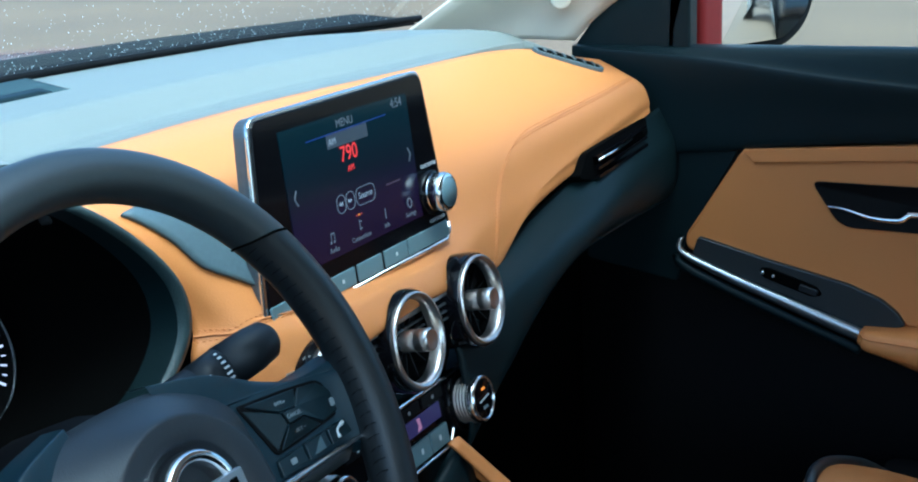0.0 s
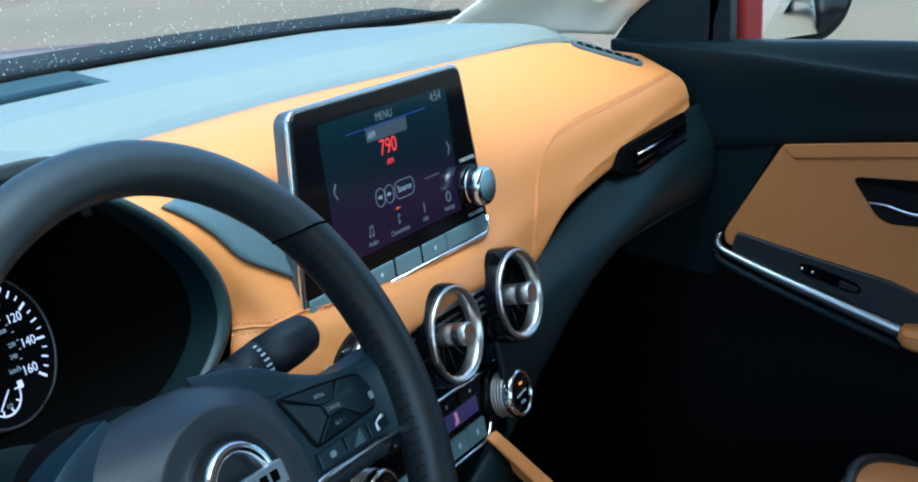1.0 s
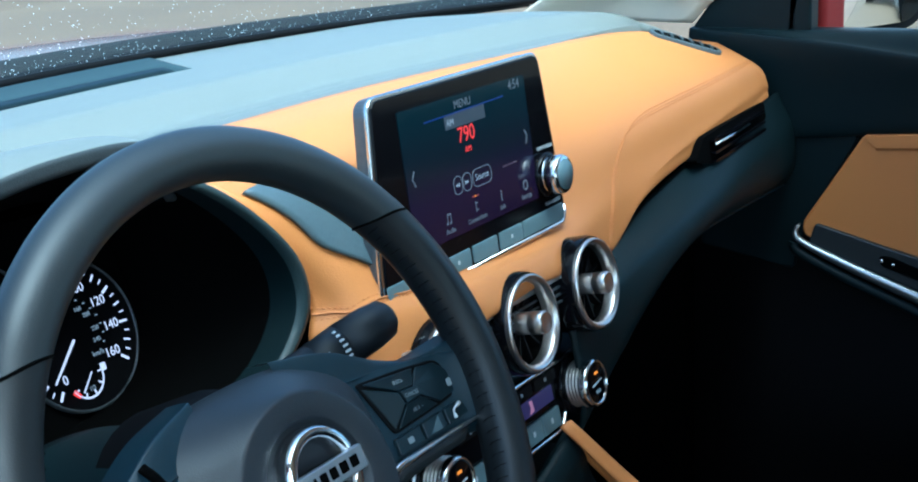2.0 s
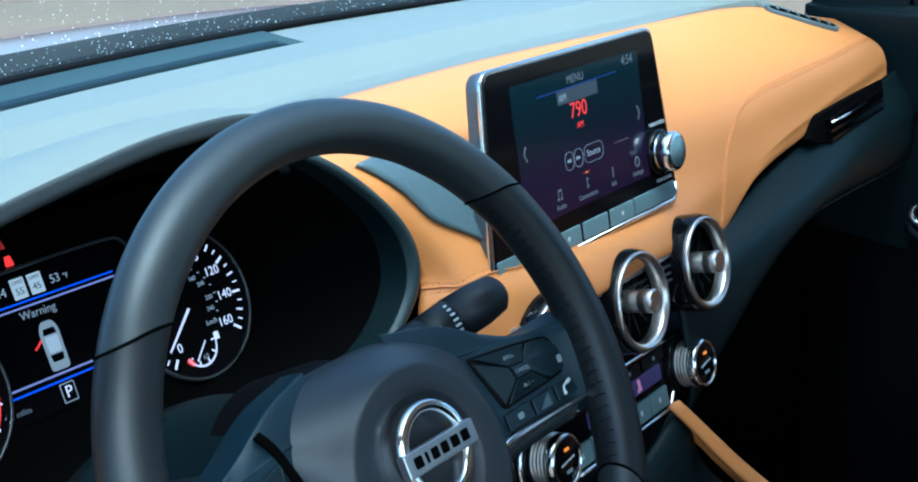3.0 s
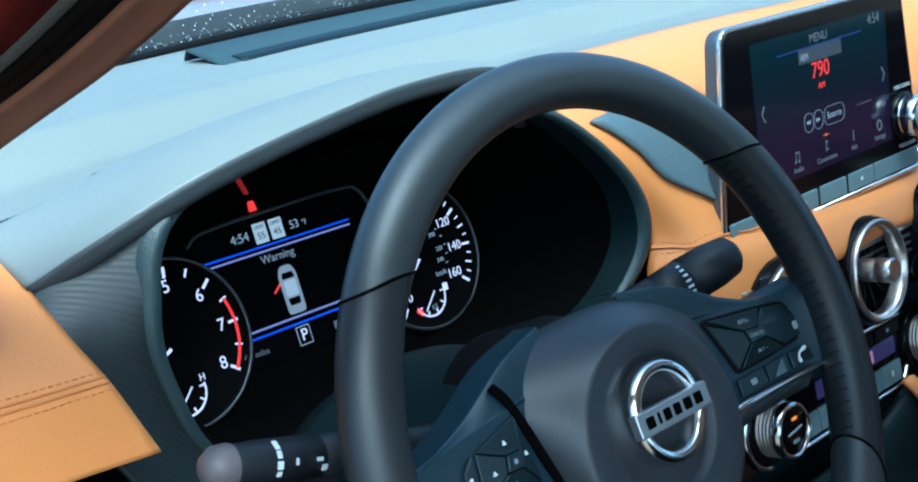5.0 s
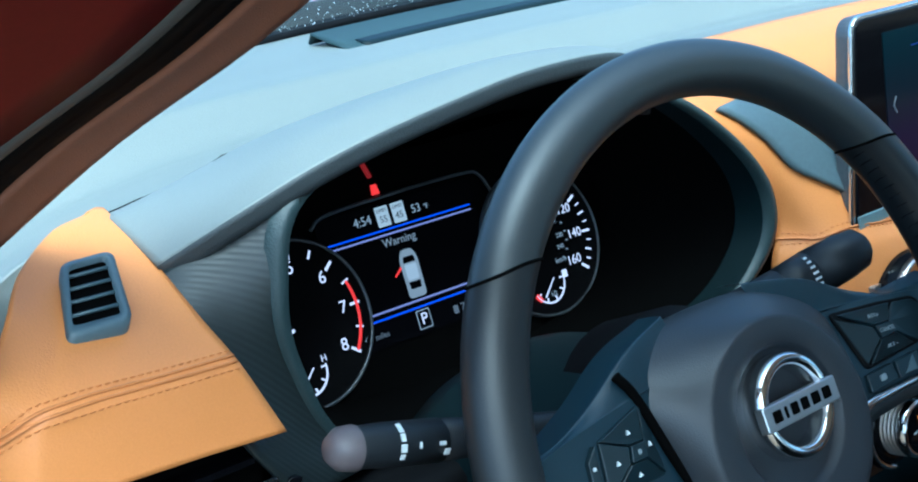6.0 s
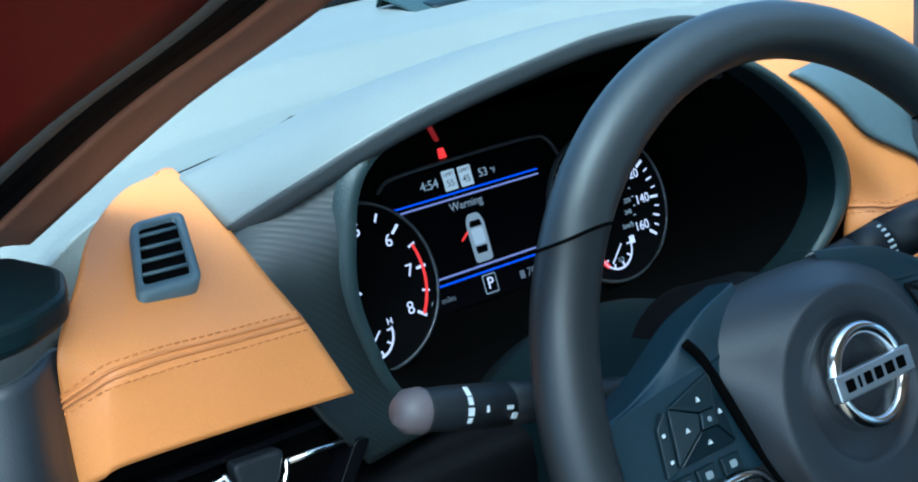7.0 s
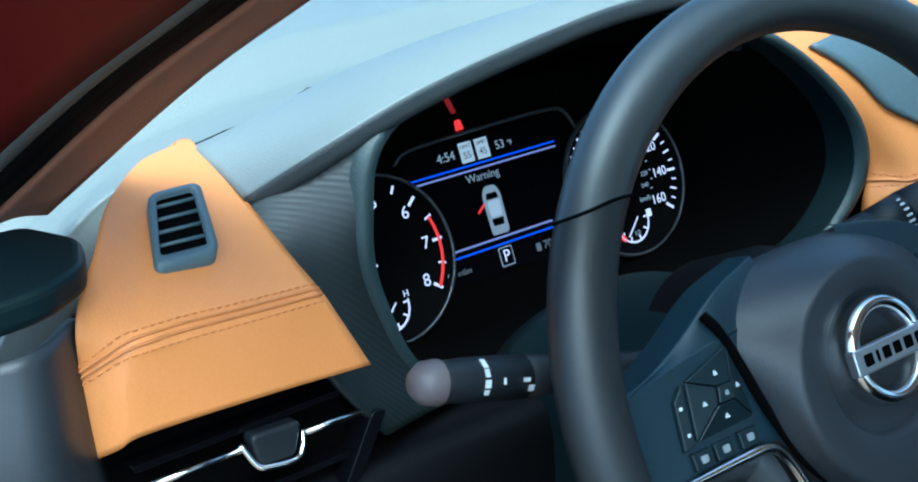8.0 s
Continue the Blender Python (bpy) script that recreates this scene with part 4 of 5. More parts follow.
            plate("icon", rect(0.0036, 0.0008, 0, x + 0.0012, -0.0382), 0.0006, z, DIM_LIT, d)
    plate("greyed_key", rect(0.022, 0.0012, 0, 0.052, -0.0145), 0.0006, 0.0008, glow("faint", (0.12, 0.05, 0.09), 0.1), d)
    # row of keys
    xs = [-0.116, -0.079, -0.0405, 0.0, 0.0405, 0.079, 0.113]
    for i, x in enumerate(xs):
        w = 0.0335 if abs(x) > 0.1 else 0.0365
        kb = plate("key", rect(w, 0.0135, 0.0012, x, -0.0702), -0.003, 0.0012, BUTTON, s, bevel=0.0008)
        if i in (2, 4):
            plate("legend", rect(0.003, 0.003, 0.001, x, -0.0702), 0.0012, 0.0015, PALE_MARK, kb)
    lettering("legend", "TUNE·SCROLL", 0.0042, PALE_MARK, s, 0.112, -0.0125, 0.0003)
    lettering("legend", "PUSH SOUND", 0.0042, PALE_MARK, s, 0.115, -0.0590, 0.0003)
    k = mesh_object("control_knob", *lathe([(0.0180, 0.0), (0.0180, 0.004), (0.0150, 0.005), (0.0150, 0.008), (0.0162, 0.009), (0.0162, 0.017), (0.0145, 0.0188), (0.0, 0.0188)], 48), CHROME, s, "chrome control knob", at=Matrix.Translation((0.108, -0.035, 0)))
    mesh_object("knob_face", *lathe([(0.0125, 0.0185), (0.0125, 0.0195), (0.0, 0.0198)], 40), BUTTON, k, "grey knob face")
    mesh_object("knob_base", *lathe([(0.0185, 0.0002), (0.0185, 0.0055), (0.0152, 0.0056)], 40), BLACK_GLOSS, k)


def cluster():
    c = thing("instrument_cluster", "lit dials either side of a colour warning display", "instrument cluster", at=face(-0.387, 0.1454, 1.0131, 19.6))
    plate("backing", rounded([(-0.175, -0.075), (0.175, -0.075), (0.165, 0.075), (-0.165, 0.075)], 0.02), -0.010, -0.002, BLACK_MATT, c)
    d = plate("display", rounded([(-0.058, -0.040), (0.066, -0.040), (0.066, 0.046), (-0.058, 0.046)], 0.004), -0.002, 0.0, DISPLAY_BLACK, c, "lit colour display")
    z = 0.0004

    def bar(name, w, h, x, y, material, parent=None):
        return plate(name, rect(w, h, 0, x, y), 0.0, z, material, parent or d)
    bar("blue_line", 0.114, 0.0011, 0.004, 0.0293, BLUE_LIT)
    bar("lilac_line", 0.114, 0.0011, 0.004, 0.0262, LILAC_LIT)
    bar("lilac_line", 0.080, 0.0012, 0.003, -0.0190, LILAC_LIT)
    bar("blue_line", 0.080, 0.0012, 0.003, -0.0232, BLUE_LIT)
    lettering("legend", "4:54", 0.0080, WHITE_SOFT, d, -0.0235, 0.0378, z)
    lettering("legend", "53", 0.0076, WHITE_SOFT, d, 0.0185, 0.0368, z)
    lettering("legend", "°F", 0.0046, WHITE_SOFT, d, 0.0265, 0.0363, z)
    for x, word in ((-0.0075, "55"), (0.0050, "45")):
        b = plate("speed_sign", rect(0.0098, 0.0128, 0.0006, x, 0.0378), 0.0, 0.0003, glow("sign_white", (0.62, 0.62, 0.68), 0.17), d)
        lettering("legend", "LIMIT", 0.0034, SIGN_INK, b, x, 0.0415, z)
        lettering("legend", word, 0.0062, SIGN_INK, b, x, 0.0358, z)
    lettering("legend", "Warning", 0.0074, DIM_LIT2, d, -0.0005, 0.0210, z)
    # car picture with an open door
    car = plate("car_picture", rounded([(-0.0078, -0.0172), (0.0078, -0.0172), (0.0082, 0.010), (0.005, 0.0165), (-0.005, 0.0165), (-0.0082, 0.010)], 0.003, 4), 0.0, 0.0003, glow("car_silver", (0.42, 0.42, 0.48), 0.14), d, at=Matrix.Translation((0.002, -0.001, 0)) @ Matrix.Diagonal((0.86, 0.92, 1, 1)))
    plate("car_roof", rounded([(-0.0052, -0.005), (0.0052, -0.005), (0.0055, 0.006), (-0.0055, 0.006)], 0.002), 0.0003, 0.0005, glow("car_pale", (0.6, 0.6, 0.68), 0.16), car)
    plate("car_window", rounded([(-0.0056, 0.0072), (0.0056, 0.0072), (0.0046, 0.0115), (-0.0046, 0.0115)], 0.001), 0.0003, 0.0005, DISPLAY_BLACK, car)
    plate("car_window", rounded([(-0.0046, -0.0112), (0.0046, -0.0112), (0.0054, -0.0062), (-0.0054, -0.0062)], 0.001), 0.0003, 0.0005, DISPLAY_BLACK, car)
    plate("open_door", [(-0.0085, 0.0060), (-0.0155, 0.0010), (-0.0150, -0.0002), (-0.0082, 0.0042)], 0.0003, 0.0005, RED_LIT, car)
    b = plate("gear_box", rect(0.0105, 0.0122, 0.001, 0.0012, -0.0312), 0.0, 0.0002, WHITE_SOFT, d)
    plate("gear_box_inner", rect(0.0092, 0.0108, 0.0008, 0.0012, -0.0312), 0.0002, 0.0003, DISPLAY_BLACK, b)
    lettering("legend", "P", 0.0105, WHITE_LIT, b, 0.0012, -0.0312, z)
    lettering("legend", "41", 0.0068, WHITE_SOFT, d, -0.0425, -0.0318, z)
    lettering("legend", "miles", 0.0052, DIM_LIT, d, -0.0325, -0.0322, z)
    lettering("legend", "70", 0.0075, DIM_LIT, d, 0.0345, -0.0325, z)
    plate("fuel_sign", rect(0.0036, 0.0052, 0.0006, 0.0270, -0.0325), 0.0, z, DIM_LIT, d)
    # thin frame over the display
    line = spline([(-0.062, 0.042, 0.002), (-0.050, 0.0480, 0.003), (0.0, 0.0500, 0.003), (0.060, 0.0500, 0.003), (0.073, 0.046, 0.003), (0.080, 0.034, 0.002)], 40)
    mesh_object("frame", *tube(line, 0.0011, 6), SILVER_DARK, c, "thin satin frame")
    plate("belt_lamp", rounded([(-0.0096, 0.0520), (-0.0052, 0.0520), (-0.0062, 0.0585), (-0.0088, 0.0585)], 0.001), -0.002, 0.001, RED_LIT, c, "red warning lamp")
    plate("belt_lamp_glint", rounded([(-0.0092, 0.063), (-0.0070, 0.063), (-0.0100, 0.074), (-0.0125, 0.074)], 0.001), -0.002, 0.0005, RED_DIM, c)

    def dial(cx, cy, names, a0, step, red, needle, n, at, size):
        f = mesh_object("dial_face", *lathe([(0.0510, -0.001), (0.0510, 0.003), (0.0498, 0.0034), (0.0490, 0.0), (0.0, 0.0)], 80), DIAL_BLACK, c, "black dial face", at=Matrix.Translation((cx, cy, 0.0005)))
        mesh_object("dial_ring", *lathe([(0.0496, 0.0030), (0.0505, 0.0042), (0.0517, 0.0030), (0.0517, 0.0)], 80), SILVER_DARK, f, "thin grey ring")
        for i in range(len(names) * n - n + 1):
            a = radians(a0 - step * i / n)
            big = i % n == 0
            if big and not names[i // n]:
                continue
            mid = i % 2 == 0
            l, w = (0.0068, 0.0017) if big else ((0.0052, 0.0012) if mid or n == 2 else (0.0036, 0.0009))
            r1 = 0.0462
            m4 = pose(0, 0, 0, 0, 0, math.degrees(a))
            plate("tick", [(r1 - l, -w / 2), (r1, -w / 2), (r1, w / 2), (r1 - l, w / 2)], 0.0, 0.0005, WHITE_LIT, f, at=m4)
            if big and names[i // n]:
                lettering("numeral", names[i // n], size, WHITE_LIT, f, at * math.cos(a), at * math.sin(a), 0.0005)
        if red:
            pts = [(0.0440 * math.cos(radians(a)), 0.0440 * math.sin(radians(a)), 0.0004) for a in [a0 - step * red / n - k * (step * (len(names) - 1) - step * red / n) / 24 for k in range(25)]]
            mesh_object("red_zone", *tube(pts, 0.0011, 6, flat=0.4), RED_LIT, f, "red zone of the rev counter")
        a = radians(needle)
        mesh_object("needle", *tube([(0.004 * math.cos(a), 0.004 * math.sin(a), 0.002), (0.038 * math.cos(a), 0.038 * math.sin(a), 0.002)], [0.0010, 0.0007], 6), WHITE_LIT, f, "white needle")
        return f
    rev = dial(-0.0885, -0.0095, ["", "1", "2", "3", "4", "5", "6", "7", "8"], 272.3, 38.5, 13, 205, 2, 0.0342, 0.0108)
    spd = dial(0.110, -0.0085, ["0", "20", "40", "60", "80", "100", "120", "140", "160"], 232.5, 33.8, 0, 221, 4, 0.0318, 0.0088)
    for a, word in ((59, "160"), (34, "200"), (-1, "220"), (-26, "240")):
        lettering("numeral", word, 0.0042, WHITE_SOFT, spd, 0.0180 * math.cos(radians(a)), 0.0180 * math.sin(radians(a)), 0.0006)
    for k in range(8):
        a = radians(78 - 15 * k)
        plate("dot", rect(0.0014, 0.0008, 0, 0.0240 * math.cos(a), 0.0240 * math.sin(a)), 0.0, 0.0006, WHITE_SOFT, spd)
    lettering("legend", "km/h", 0.0050, WHITE_SOFT, spd, 0.0135, -0.0165, 0.0006)
    for f, lo, hi, ch in ((rev, "C", "H", 0), (spd, "0", "", 1)):
        arc = [(-0.003 + 0.0142 * math.cos(radians(k)), -0.028 + 0.0142 * math.sin(radians(k)), 0.0006) for k in range(205, 368, 6)]
        mesh_object("sub_scale", *tube(arc, 0.0007, 6, flat=0.4), WHITE_LIT, f, "small curved scale")
        for k in (215, 250, 287, 325, 362):
            m4 = Matrix.Translation((-0.003, -0.028, 0)) @ pose(0, 0, 0, 0, 0, k)
            plate("tick", [(0.0108, -0.0005), (0.0142, -0.0005), (0.0142, 0.0005), (0.0108, 0.0005)], 0.0, 0.0006, WHITE_LIT, f, at=m4)
        m4 = Matrix.Translation((-0.0068, -0.0354, 0)) @ pose(0, 0, 0, 0, 0, 44)
        plate("sub_needle", [(-0.003, -0.0005), (0.013, -0.0004), (0.013, 0.0004), (-0.003, 0.0005)], 0.0006, 0.0010, WHITE_LIT, f, at=m4)
        if ch:
            lettering("numeral", "1/2", 0.0044, WHITE_SOFT, f, -0.0010, -0.0368, 0.0006)
            plate("low_mark", rounded([(-0.0178, -0.0355), (-0.0135, -0.0400), (-0.0112, -0.0378), (-0.0150, -0.0330)], 0.0008), 0.0004, 0.0008, RED_LIT, f)
            plate("fuel_sign", rect(0.0042, 0.0052, 0.0008, 0.0133, -0.0262), 0.0, 0.0006, WHITE_LIT, f)
        else:
            lettering("numeral", "H", 0.0058, WHITE_LIT, f, 0.0110, -0.0232, 0.0006)


def round_vent(x):
    v = thing("air_vent", "round air vent with satin chrome ring and knob", "air vent", at=face(x + 0.004, -0.0365, 0.949, 11), group="round vents under the screen")
    mesh_object("housing", *lathe([(0.0375, -0.05), (0.040, -0.045), (0.0408, 0.004), (0.0395, 0.008)], 56), BLACK_GLOSS, v)
    mesh_object("ring", *lathe([(0.0325, 0.000), (0.0325, 0.008), (0.0338, 0.0100), (0.0360, 0.0122), (0.0378, 0.0118), (0.0384, 0.0095), (0.0376, 0.0080), (0.0392, 0.0066), (0.0394, 0.000)], 64), SATIN_RING, v, "satin chrome ring")
    mesh_object("cavity", *lathe([(0.0350, 0.005), (0.033, -0.02), (0.0, -0.022)], 40), BLACK_MATT, v)
    mesh_object("knob", *lathe([(0.0088, -0.02), (0.0088, 0.008), (0.0082, 0.009), (0.0092, 0.0105), (0.0092, 0.020), (0.0082, 0.0216), (0.0070, 0.0212), (0.0, 0.0212)], 32), SATIN_RING, v, "chrome centre knob")
    for i in range(12):
        a = 30 * i + 15
        plate("vane", [(-0.0008, 0.009), (0.0008, 0.009), (0.0008, 0.034), (-0.0008, 0.034)], -0.012, -0.003, BLACK_DEEP, v, at=pose(0, 0, 0, 0, 0, a))


def climate():
    c = thing("climate_panel", "black climate panel with two chrome dials and keys", "climate panel", at=face(0, -0.0295, 0.8635, 11))
    plate("body", rounded([(-0.165, -0.029), (0.078, -0.029), (0.098, -0.014), (0.112, -0.012), (0.128, 0.012), (0.116, 0.025), (-0.165, 0.025)], 0.006), -0.04, -0.004, BLACK_GLOSS, c, bevel=0.002)
    mesh_object("upper_trim", *tube(spline([(-0.168, 0.021, -0.002), (-0.155, 0.0265, -0.002), (0.0, 0.0268, -0.002), (0.106, 0.0262, -0.002), (0.119, 0.0235, -0.003), (0.130, 0.0155, -0.005)], 50), 0.0024, 8), CHROME_BRIGHT, c, "chrome trim")
    mesh_object("lower_trim", *tube(spline([(-0.07, -0.0298, -0.002), (0.0, -0.0300, -0.002), (0.066, -0.0300, -0.002), (0.079, -0.0290, -0.003), (0.090, -0.0200, -0.004), (0.096, -0.0150, -0.006)], 50), 0.0019, 8), CHROME_BRIGHT, c, "chrome trim")
    plate("display", rect(0.118, 0.0135, 0.001, 0.016, 0.0035), -0.004, -0.0035, glow("purple_display", (0.05, 0.035, 0.14), 0.1), c, "dim purple display")
    for x in (-0.028, 0.038):
        plate("airflow_sign", rounded([(x - 0.004, -0.002), (x + 0.003, -0.001), (x + 0.002, 0.0085), (x - 0.003, 0.0085), (x - 0.001, 0.003)], 0.001), -0.0035, -0.0030, glow("pink_sign", (0.8, 0.3, 0.5), 0.1), c)
    for i in range(5):
        x = -0.062 + 0.0310 * i
        k = plate("key", rect(0.0292, 0.0170, 0.001, x, -0.0175), -0.004, -0.0012, BUTTON, c, bevel=0.0008)
        plate("legend", rect(0.0034, 0.0046, 0.001, x, -0.0175), -0.0012, -0.0009, PALE_MARK, k)
    for i in range(4):
        x = -0.055 + 0.040 * i
        k = plate("key", rect(0.036, 0.0095, 0.001, x, 0.0175), -0.004, -0.0022, BLACK_DEEP, c, bevel=0.0006)
        plate("legend", rect(0.0035, 0.0030, 0.0006, x, 0.0175), -0.0022, -0.0019, GREY_PRINT, k)
    for sg in (-1, 1):
        x = sg * 0.111
        k = mesh_object("dial", *lathe([(0.0185, -0.004), (0.0185, 0.0115), (0.0190, 0.0120), (0.0150, 0.0125)], 56), BLACK_SATIN, c, "black ribbed dial body", at=Matrix.Translation((x, -0.002 if sg > 0 else 0, 0)))
        for h in (0.0, 0.0030, 0.0060, 0.0090):
            mesh_object("rib", *lathe([(0.0183, h), (0.0200, h + 0.0004), (0.0203, h + 0.0009), (0.0200, h + 0.0014), (0.0183, h + 0.0018)], 48), GUNMETAL, k)
        mesh_object("dial_rim", *lathe([(0.0185, 0.0122), (0.0202, 0.0130), (0.0206, 0.0145), (0.0204, 0.0180), (0.0190, 0.0202), (0.0174, 0.0202), (0.0168, 0.0192)], 56), CHROME, k, "chrome dial rim")
        mesh_object("dial_face", *lathe([(0.0169, 0.0191), (0.0160, 0.0196), (0.0, 0.0196)], 40), BLACK_GLOSS, k, "black dial face")
        plate("pointer", rect(0.018, 0.0012, 0.0004, 0, 0.0), 0.0196, 0.0200, PALE_MARK, k, at=pose(0, 0, 0, 0, 0, 8))
        plate("lamp", rect(0.0060, 0.0022, 0.0004, 0.001, 0.0085), 0.0196, 0.0200, AMBER_LIT, k)
        plate("legend", rect(0.008, 0.0026, 0.0004, 0.0, -0.0075), 0.0196, 0.0199, GREY_PRINT, k)
        mesh_object("collar", *lathe([(0.0265, -0.006), (0.0265, -0.001), (0.0255, 0.0), (0.0215, 0.0)], 48), BLACK_GLOSS, k)
    arc = [(-0.111 + 0.029 * math.cos(radians(a)), 0.029 * math.sin(radians(a)), -0.002) for a in range(95, 271, 8)]
    mesh_object("end_trim", *tube(arc, 0.0022, 8), CHROME, c, "curved chrome end trim")


def vent_surround(d):
    """Chrome strip and black bridge between the round vents, and the stack below them."""
    mesh_object("vent_bridge", *prism(rounded([(-0.15, -0.016), (0.15, -0.016), (0.15, 0.014), (-0.15, 0.014)], 0.006), -0.06, -0.004), BLACK_GLOSS, d, "black bridge between the vents", smooth=False, at=face(-0.003, -0.035, 0.954, 11))
    mesh_object("vent_strip", *prism(rect(0.26, 0.010, 0.002, -0.01, 0.0155), -0.02, -0.001), SILVER, d, "satin silver strip", smooth=False, at=face(-0.003, -0.035, 0.954, 11))
    for z in (-0.008, -0.002, 0.004):
        mesh_object("vent_slat", *prism(rect(0.25, 0.0016, 0, -0.01, z), -0.02, -0.002), SILVER_DARK, d, smooth=False, at=face(-0.003, -0.035, 0.954, 11))
    rows = [[(-0.20, 0.03, z), (-0.15, y + 0.02, z), (0.0, y, z), (0.10, y, z), (0.16, y + 0.02, z), (0.20, 0.04, z)] for z, y in ((0.965, -0.015), (0.93, -0.025), (0.90, -0.014), (0.82, -0.004), (0.60, -0.004))]
    mesh_object("centre_panel", *loft(rows, 30, 20), BLACK_SOFT, d, "black centre stack", thick=0.004)


def console():
    c = thing("centre_console", "black centre console with tan padded flank", "centre console")
    rails = [[(0.045, -0.050, 0.850), (0.105, -0.105, 0.760), (0.150, -0.20, 0.690), (0.16, -0.45, 0.66)],
             [(0.056, -0.052, 0.853), (0.120, -0.105, 0.764), (0.164, -0.20, 0.694), (0.175, -0.45, 0.665)],
             [(0.066, -0.046, 0.842), (0.132, -0.098, 0.752), (0.174, -0.20, 0.680), (0.185, -0.45, 0.65)],
             [(0.066, -0.038, 0.834), (0.130, -0.090, 0.742), (0.172, -0.195, 0.670), (0.183, -0.45, 0.64)]]
    mesh_object("knee_pad", *loft(rails, 40, 14), TAN, c, "tan leather knee pad", thick=0.004)
    rails = [[(-0.12, -0.03, 0.80), (-0.12, -0.12, 0.70), (-0.12, -0.6, 0.62)], [(0.0, -0.04, 0.81), (0.0, -0.12, 0.72), (0.0, -0.6, 0.63)], [(0.06, -0.05, 0.84), (0.12, -0.11, 0.74), (0.17, -0.6, 0.65)]]
    mesh_object("body", *loft(rails, 30, 14), BLACK_SOFT, c, thick=0.01)
    mesh_object("flank", *loft([[(0.07, -0.03, 0.82), (0.134, -0.08, 0.72), (0.185, -0.45, 0.62)], [(0.12, -0.02, 0.24), (0.15, -0.1, 0.24), (0.185, -0.45, 0.24)]], 20, 4), BLACK_DEEP, c, thick=0.006)
    g = thing("gear_shift", "gear lever with satin silver knob on the console", "gear lever", at=pose(0.042, -0.104, 0.772, 12))
    rows = []
    k = 32
    for f, z in ((0.55, -0.012), (0.9, -0.006), (1.0, 0.0), (0.98, 0.006), (0.85, 0.012), (0.55, 0.016), (0.02, 0.017)):
        rows.append([(0.021 * f * math.cos(2 * math.pi * i / k), 0.030 * f * math.sin(2 * math.pi * i / k), z) for i in range(k)])
    verts = [q for r in rows for q in r]
    mesh_object("knob", verts, [(i * k + j, i * k + (j + 1) % k, (i + 1) * k + (j + 1) % k, (i + 1) * k + j) for i in range(len(rows) - 1) for j in range(k)], SILVER, g, "satin silver knob")
    mesh_object("stem", *tube([(0, 0, -0.008), (0, 0.004, -0.06)], 0.009, 16), BLACK_GLOSS, g)
    mesh_object("boot", *lathe([(0.012, -0.02), (0.02, -0.035), (0.035, -0.075)], 24), BLACK_LEATHER, g, "black leather boot")


